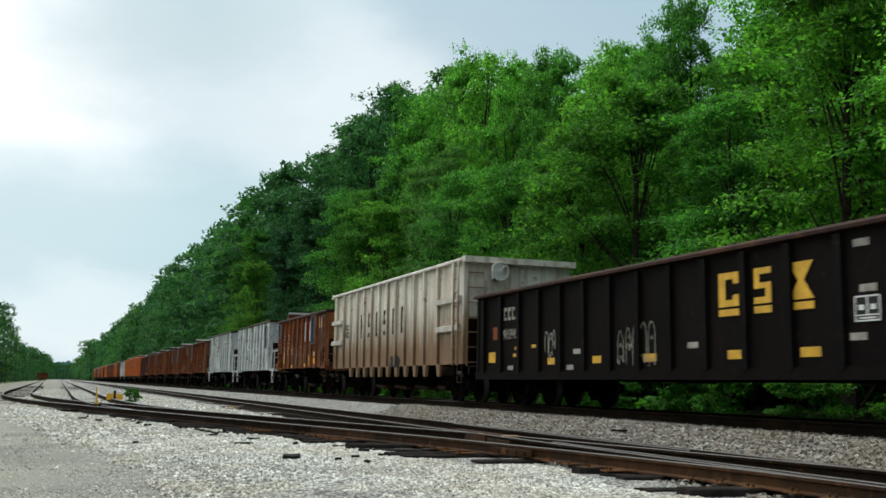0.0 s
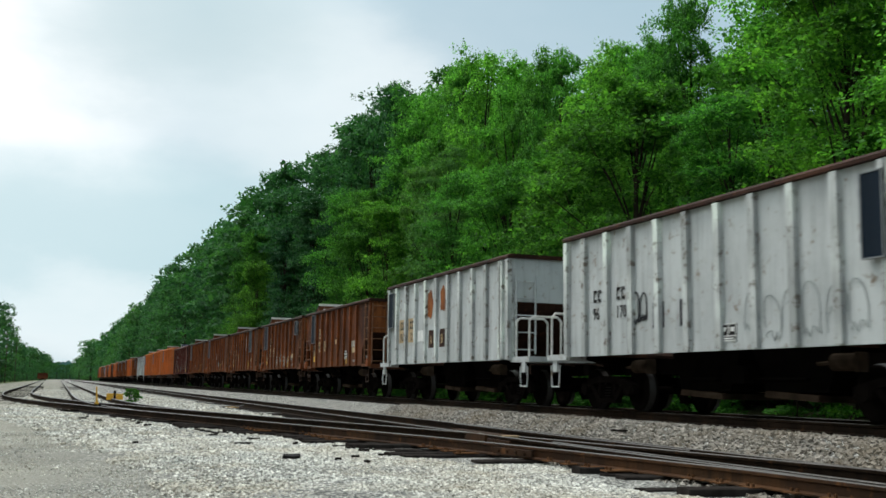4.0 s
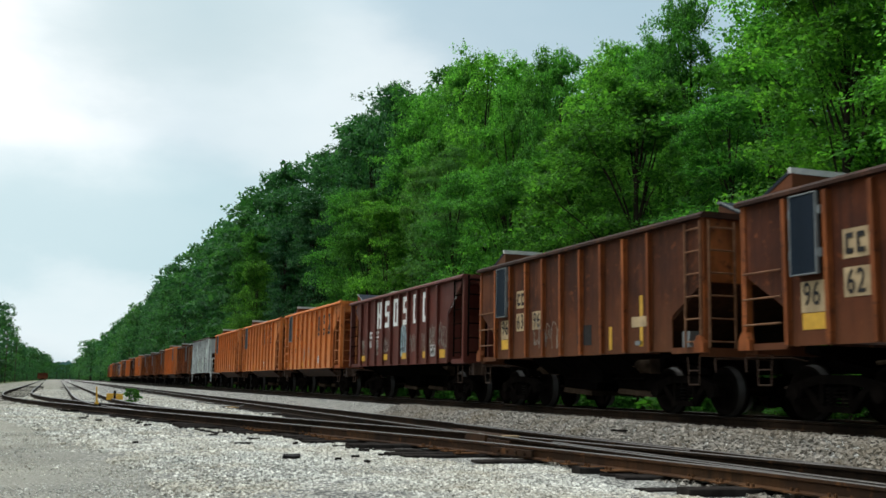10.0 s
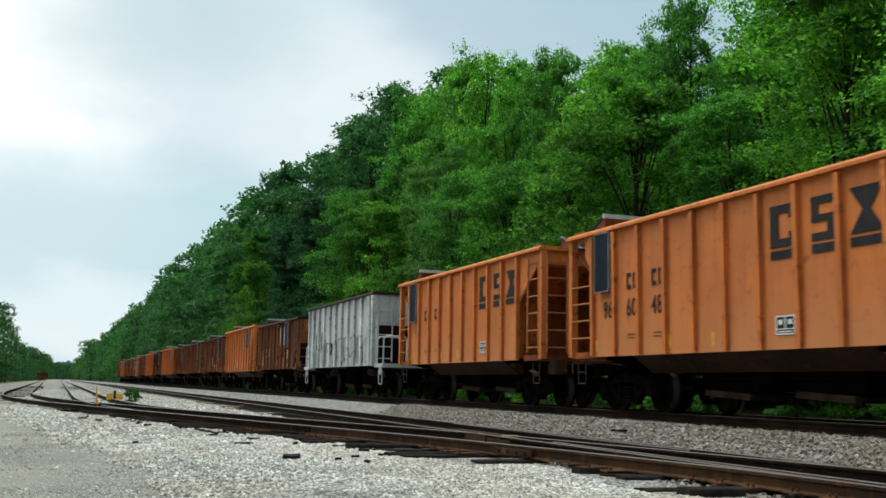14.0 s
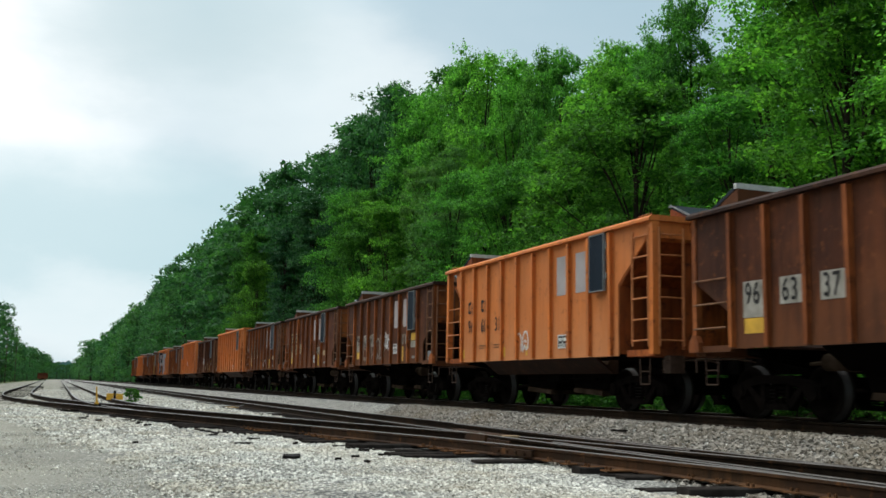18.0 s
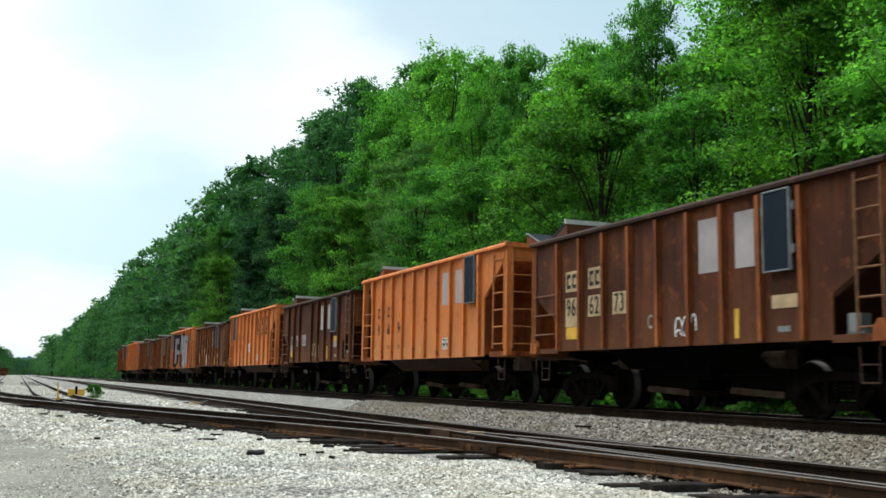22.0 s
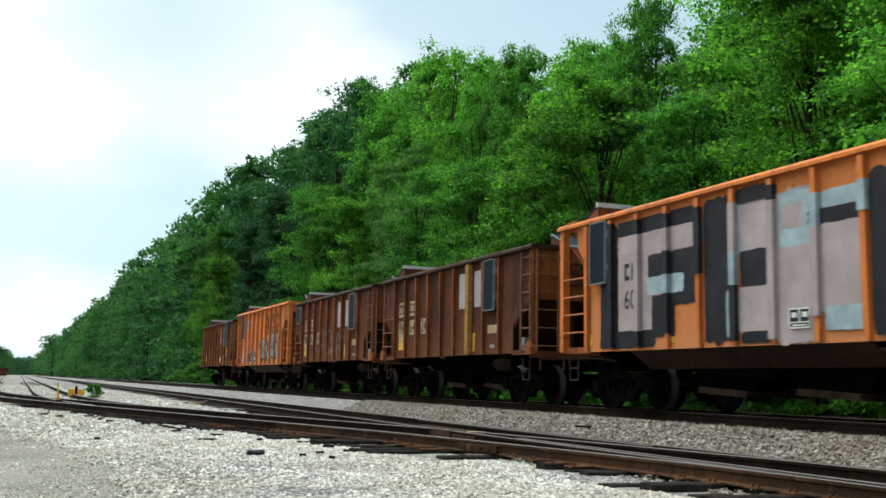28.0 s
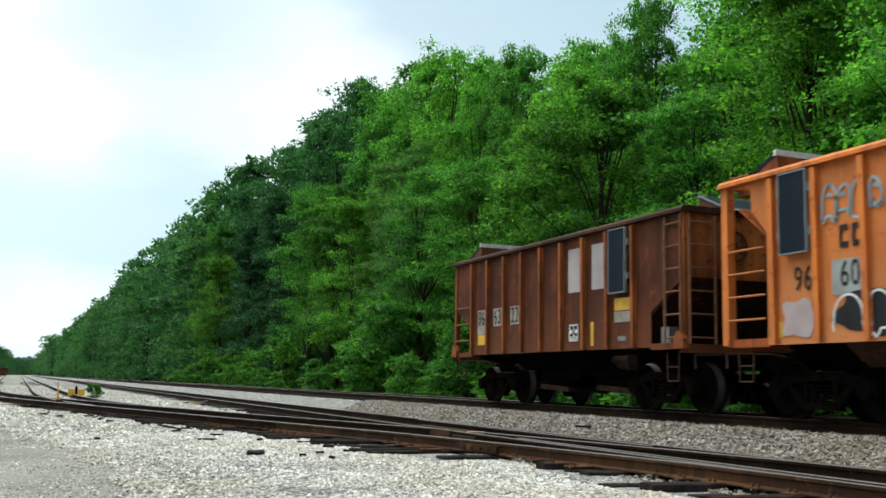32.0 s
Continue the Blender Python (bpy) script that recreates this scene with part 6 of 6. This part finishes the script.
# the wood's edge: trees told apart by their leaf and form
EDGE = ((FRESH[0], 14, 17.8, 29.6, 11.6, 1.22, "broad tree in fresh yellow-green leaf at the wood edge"),
        (FRESH[1], 14, 18.2, 34.6, 11.6, 1.05, "broad tree in fresh yellow-green leaf at the wood edge"),
        (NEAR[0], 14, 17.4, 24.2, 9.6, 1.15, "broad deciduous tree in full leaf at the wood edge"),
        (NEAR[1], 14, 18.2, 20.4, 12.6, 1.1, "broad deciduous tree in full leaf at the wood edge"),
        (MID[2], 16, 17.5, 15.2, 12.5, 1.1, "broad deciduous tree in full leaf at the wood edge"),
        (MID[1], 16, 17.6, 10.4, 12.5, 1.1, "broad deciduous tree in full leaf at the wood edge"),
        (MID[0], 16, 17.6, 5.4, 12.5, 1.1, "broad deciduous tree in full leaf at the wood edge"),
        (NEAR[2], 14, 17.2, 39.6, 10.6, 1.0, "broad deciduous tree in full leaf at the wood edge"),
        (NEAR[0], 14, 17.4, 45.2, 11.4, 0.95, "broad deciduous tree in full leaf at the wood edge"),
        (GREYISH[0], 14, 18.5, 49.6, 13.6, 1.0, "grey-green tree with fine leaves at the wood edge"),
        (GREYISH[1], 14, 18.9, 53.6, 14.2, 0.85, "grey-green tree with fine leaves at the wood edge"),
        (NEAR[1], 14, 17.4, 57.2, 12.0, 0.95, "broad deciduous tree in full leaf at the wood edge"),
        (FRESH[1], 14, 17.8, 62.6, 13.6, 0.85, "broad tree in fresh yellow-green leaf at the wood edge"),
        (NEAR[2], 14, 18.0, 68.5, 14.6, 0.85, "broad deciduous tree in full leaf at the wood edge"),
        (PINES[1], 16, 18.0, 74.5, 13.5, 1.0, "dark blue-green pine standing among paler trees"),
        (PINES[0], 16, 18.6, 82.0, 17.2, 1.05, "dark blue-green pine standing among paler trees"),
        (PINES[1], 16, 18.2, 90.0, 15.5, 1.0, "dark blue-green pine standing among paler trees"),
        (FRESH[0], 14, 17.2, 98.0, 12.5, 0.9, "broad tree in fresh yellow-green leaf at the wood edge"),
        (FRESH[1], 14, 18.2, 106.5, 17.0, 0.75, "broad tree in fresh yellow-green leaf at the wood edge"))
for kind, tall, x, y, top, wide, label in EDGE:
    tree(kind, x, y, top - ground_height(x), tall, label, wide, rnd.uniform(0, 6))
y = 112.0
while y < 560:
    kinds = HAZE if y < 300 else FAR
    wood_tree(rnd.choice(kinds), 20, 17.5 + rnd.uniform(-1, 2), y, 0.62, 0.88, "deciduous tree in a distant wood edge")
    wood_tree(rnd.choice(kinds), 20, 22.0 + rnd.uniform(-1, 2), y + 4, 0.84, 0.98, "deciduous tree in a distant wood edge")
    y += 7.0 + (y - 110) * 0.03
# unseen trees beside and behind the camera, added to block low sky light; they carry on the row seen farther down
y = 232.0
while y > -90:
    tree(rnd.choice(FAR), -17.5 + rnd.uniform(-2, 2) - max(0, 60 - abs(y)) * 0.06, y, rnd.uniform(15, 19), 20, "tree beyond the far side of the yard", rnd.uniform(1.2, 1.5), rnd.uniform(0, 6), group="trees across the yard")
    y -= rnd.uniform(6.0, 8.5)
# More unseen trees, added so that the wood's light carries on behind the camera.
y = -8.0
while y > -120:
    tree(rnd.choice(FAR), 18 + rnd.uniform(-1, 3), y, rnd.uniform(13, 17), 20, "unseen deciduous tree added behind the camera", 1.0, rnd.uniform(0, 6))
    y -= 12
y = 620
while y < 1500:
    tree(rnd.choice(FAR), 20 + rnd.uniform(-3, 5), y, 24 + rnd.uniform(-3, 2), 20, "hazy tree far down the line", 1.4, rnd.uniform(0, 6), group="distant trees")
    y += 24 if y < 900 else 60
for x in range(-60, 64, 8):
    tree(rnd.choice(FAR), x, 1380 + rnd.uniform(-60, 60), 9 + rnd.uniform(-1, 1), 20, "low brush closing the view far down the line", 3.0, rnd.uniform(0, 6), "shrub", "distant brush")
for x in range(-24, 34, 4):
    tree(rnd.choice(FAR), x, 1440 + rnd.uniform(-40, 40), 20 + rnd.uniform(-2, 3), 20, "tree closing the view far down the line", 1.5, rnd.uniform(0, 6), group="distant trees")
for x in range(-60, 64, 7):
    tree(rnd.choice(FAR), x, 1500 + rnd.uniform(-100, 100), 23 + rnd.uniform(-3, 3), 20, "tree closing the view far down the line", 1.3, rnd.uniform(0, 6), group="distant trees")
for y, x, tall in ((243, -13.6, 18.5), (256, -14.5, 18), (270, -13.2, 16.5), (290, -13.8, 15.5), (312, -13.0, 14.5), (340, -13.5, 13.5), (372, -13, 13), (410, -13.2, 14), (450, -13.5, 14), (500, -13, 15), (560, -13.4, 16.5),
                   (630, -13, 18), (710, -13.2, 19), (800, -13, 20), (900, -13, 21.5), (1000, -13, 23), (1130, -12.5, 23), (1300, -11.5, 24)):
    tree(rnd.choice(FAR), x, y, tall * rnd.uniform(0.96, 1.04), 20, "tree beyond the far side of the yard", 0.9 if y < 420 else 1.3, rnd.uniform(0, 6), group="trees across the yard")
    tree(rnd.choice(FAR), x - 7, y + 8, tall * rnd.uniform(0.9, 1.0), 20, "tree beyond the far side of the yard", 1.2, rnd.uniform(0, 6), group="trees across the yard")
y = 165
while y < 900:
    tree(rnd.choice(FAR), -11.5 + rnd.uniform(-1, 0.6), y, rnd.uniform(3.0, 5.5), 20, "low brush along the far side of the yard", 2.0, rnd.uniform(0, 6), "shrub", "brush across the yard")
    y += 7 + y * 0.03
y = 7.0
while y < 105:
    tree(rnd.choice(SHRUBS), 14.5 + rnd.uniform(-0.4, 0.9), y, rnd.uniform(0.8, 2.0), 2.2, "leafy bright green shrub at the foot of the wood", rnd.uniform(0.9, 1.4), rnd.uniform(0, 6), "shrub", "undergrowth")
    if rnd.random() < 0.6:
        tree(rnd.choice(SHRUBS), 15.8 + rnd.uniform(-0.3, 0.6), y + 0.6, rnd.uniform(1.8, 3.6), 2.2, "tall leafy shrub at the foot of the wood", rnd.uniform(0.8, 1.1), rnd.uniform(0, 6), "shrub", "undergrowth")
    y += rnd.uniform(1.2, 2.2) * (1 + y / 60)
y = 6.0
while y < 78:
    tree(rnd.choice(SHRUBS), 21.5 + rnd.uniform(-3.0, 3.5), y, rnd.uniform(3.2, 5.0), 2.2, "tall leafy shrub in the shade of the wood", rnd.uniform(1.0, 1.3), rnd.uniform(0, 6), "shrub", "undergrowth")
    tree(rnd.choice(SHRUBS), 27.5 + rnd.uniform(-2.0, 3.0), y * 1.15, rnd.uniform(4.0, 5.5), 2.2, "tall leafy shrub in the shade of the wood", rnd.uniform(1.1, 1.4), rnd.uniform(0, 6), "shrub", "undergrowth")
    y += rnd.uniform(2.0, 3.0)
tree(SHRUBS[0], 16.0, 46.0, 4.6, 2.2, "full bright green shrub against the dark wood", 1.1, 1.0, "shrub", "undergrowth")
tree(tree_kind(61, 1.0, 0.75, 26, 26, 0.10, SHRUB_LEAF, -0.05, 10, puff=1.3), 3.05, 47.5, 0.60, 1.0, "small green bush growing beside the switch", 1.0, 2.0, "shrub", "yard weeds")

def backdrop():
    """The wooded rise that closes the view far down the line."""
    s = Shape()
    for i in range(90):
        x = -450 + 10 * i
        top = 34 + 9 * noise.noise((x * 0.011, 2.0, 5.0)) + 5 * noise.noise((x * 0.06, 7.0, 1.0))
        s.prism([(x, -2), (x + 10.5, -2), (x + 10.5, top + 2 * noise.noise((x * 0.3, 0, 0))), (x + 5, top + 3), (x, top)], 2300, 2330 + i % 3, 1)
    # Distance haze is put into this pale blue-green base colour.
    m = plain("far_hazy_wood", (0.10, 0.205, 0.21), 0.95, 0.0, 0.2, 0.05)
    tagged(new("backdrop", s.mesh("backdrop", m)), "hazy blue-green wooded rise far down the line", "backdrop", kind="structure")


backdrop()

# ---- things in the yard ----
STAND_YELLOW = plain("yellow_switch_paint", (0.80, 0.42, 0.03), 0.5, 0.0, 0.15, 6.0)
DARK_WOOD = plain("weathered_pole_wood", (0.07, 0.055, 0.045), 0.9, 0.0, 0.3, 3.0)

stand = empty("switch_stand", "low switch stand with a leaning yellow lever post", "switch stand")
stand.location = (1.16, 34.1, -0.06)
part("base", Shape().box(-0.55, 0.95, -0.25, 0.25, -0.06, 0.05).box(-0.10, 0.10, -0.12, 0.12, 0.05, 0.24).box(0.25, 0.65, -0.1, 0.1, 0.05, 0.16), TIE, stand, (0, 0, 0.02))
part("lever", Shape().prism([(-0.035, 0.0), (0.035, 0.0), (0.022, 0.62), (-0.012, 0.62)], -0.02, 0.02, 1).prism([(-0.075, 0.0), (0.075, 0.0), (0.05, 0.16), (-0.05, 0.16)], -0.03, 0.03, 1), STAND_YELLOW, stand, (-0.02, 0, 0.18), "yellow painted lever", (0, -4, 0))
part("connecting_rod", Shape().rod((-1.2, 0.1, 0.06), (1.4, 0.1, 0.06), 0.025), CAST, stand)

sign = empty("switch_target", "low square yellow target board with a dark upright", "track sign")
sign.location = (2.28, 47.0, 0)
part("board", Shape().box(-0.34, -0.05, -0.02, 0.02, 0.10, 0.38).box(0.05, 0.34, -0.02, 0.02, 0.11, 0.37), STAND_YELLOW, sign, (0, 0, 0), "yellow painted board")
part("upright", Shape().box(-0.045, 0.045, -0.03, 0.03, -0.02, 0.50), CAST, sign)

marker = empty("hose_end", "yellow marker and pale hose lying by the side track", "trackside marker")
marker.location = (6.35, 40.5, 0)
part("plate", Shape().prism([(-0.3, -0.06), (0.25, -0.06), (0.20, 0.0), (-0.25, 0.01)], -0.12, 0.12, 1), STAND_YELLOW, marker)
part("hose", Shape().pipe([(-0.3, 0, 0.04), (0.2, 0, 0.03), (0.45, 0, 0.10), (0.52, 0, 0.18)], 0.014), ALU, marker)

scrap = empty("rubber_scrap", "black strip of scrap rubber lying on the gravel", "debris")
scrap.location = (2.98, 13.9, -0.04)
part("strip", Shape().prism([(-0.13, -0.05), (0.02, -0.04), (0.14, 0.02), (0.15, 0.08), (0.0, 0.03), (-0.12, 0.0)], 0.0, 0.05, 2), INK, scrap, (0, 0, 0), "", (24, 8, 10))
for x, y, w, turn in ((3.55, 13.6, 0.10, 20), (4.75, 16.3, 0.5, 8), (2.9, 17.2, 0.3, -10), (3.3, 18.6, 0.25, 5), (1.2, 17.5, 0.10, 30), (9.35, 16.2, 0.3, -35)):
    stick = empty("wood_splinter", "dark splinter of old tie wood on the gravel", "debris", "wood splinters")
    stick.matrix_basis = pose(x, y, ground_height(x) - (0.05 if x < 8 else -0.04), 0, 0, turn)
    part("splinter", Shape().prism([(-w / 2, -0.02), (w / 2, -0.03), (w / 2 - 0.03, 0.03), (-w / 2 + 0.02, 0.02)], 0.0, 0.035, 2), TIE, stick)

chips = random.Random(77)
for i in range(34):
    y = 12.5 + 18 * chips.random()
    x, w = tie_end(y) - 0.15 - 1.1 * chips.random() ** 1.6, chips.uniform(0.07, 0.26)
    stick = empty("wood_splinter", "dark splinter of old tie wood on the gravel", "debris", "wood splinters")
    stick.matrix_basis = pose(x, y, -bed(y) + 0.03, chips.uniform(-6, 6), chips.uniform(-5, 5), chips.uniform(-60, 70))
    part("splinter", Shape().prism([(-w / 2, -0.014), (w * 0.3, -0.026), (w / 2, 0.004), (w * 0.2, 0.026), (-w * 0.4, 0.018)], 0.0, 0.028, 2), TIE, stick)

for x, y, tall in ((-10.2, 222, 10.5), (-10.8, 285, 10.5)):
    pole = empty("utility_pole", "dark wooden utility pole with a crossarm", "utility pole", "utility poles")
    pole.location = (x, y, 0)
    part("post", Shape().rod((0, 0, -0.1), (0, 0, tall), 0.12, 0.08, 8), DARK_WOOD, pole)
    part("crossarm", Shape().box(-0.8, 0.8, -0.05, 0.05, tall - 0.9, tall - 0.78), DARK_WOOD, pole)

parked, ph, _ = gondola(0, 16.64, BROWN_RED, BROWN)
tagged(parked, "dark red-brown gondola wagon standing far down the yard", "railway wagon", "standing wagons")
parked.matrix_basis = pose(-5.45, 376, 0.168, 0, 0, 0.8)


motions()
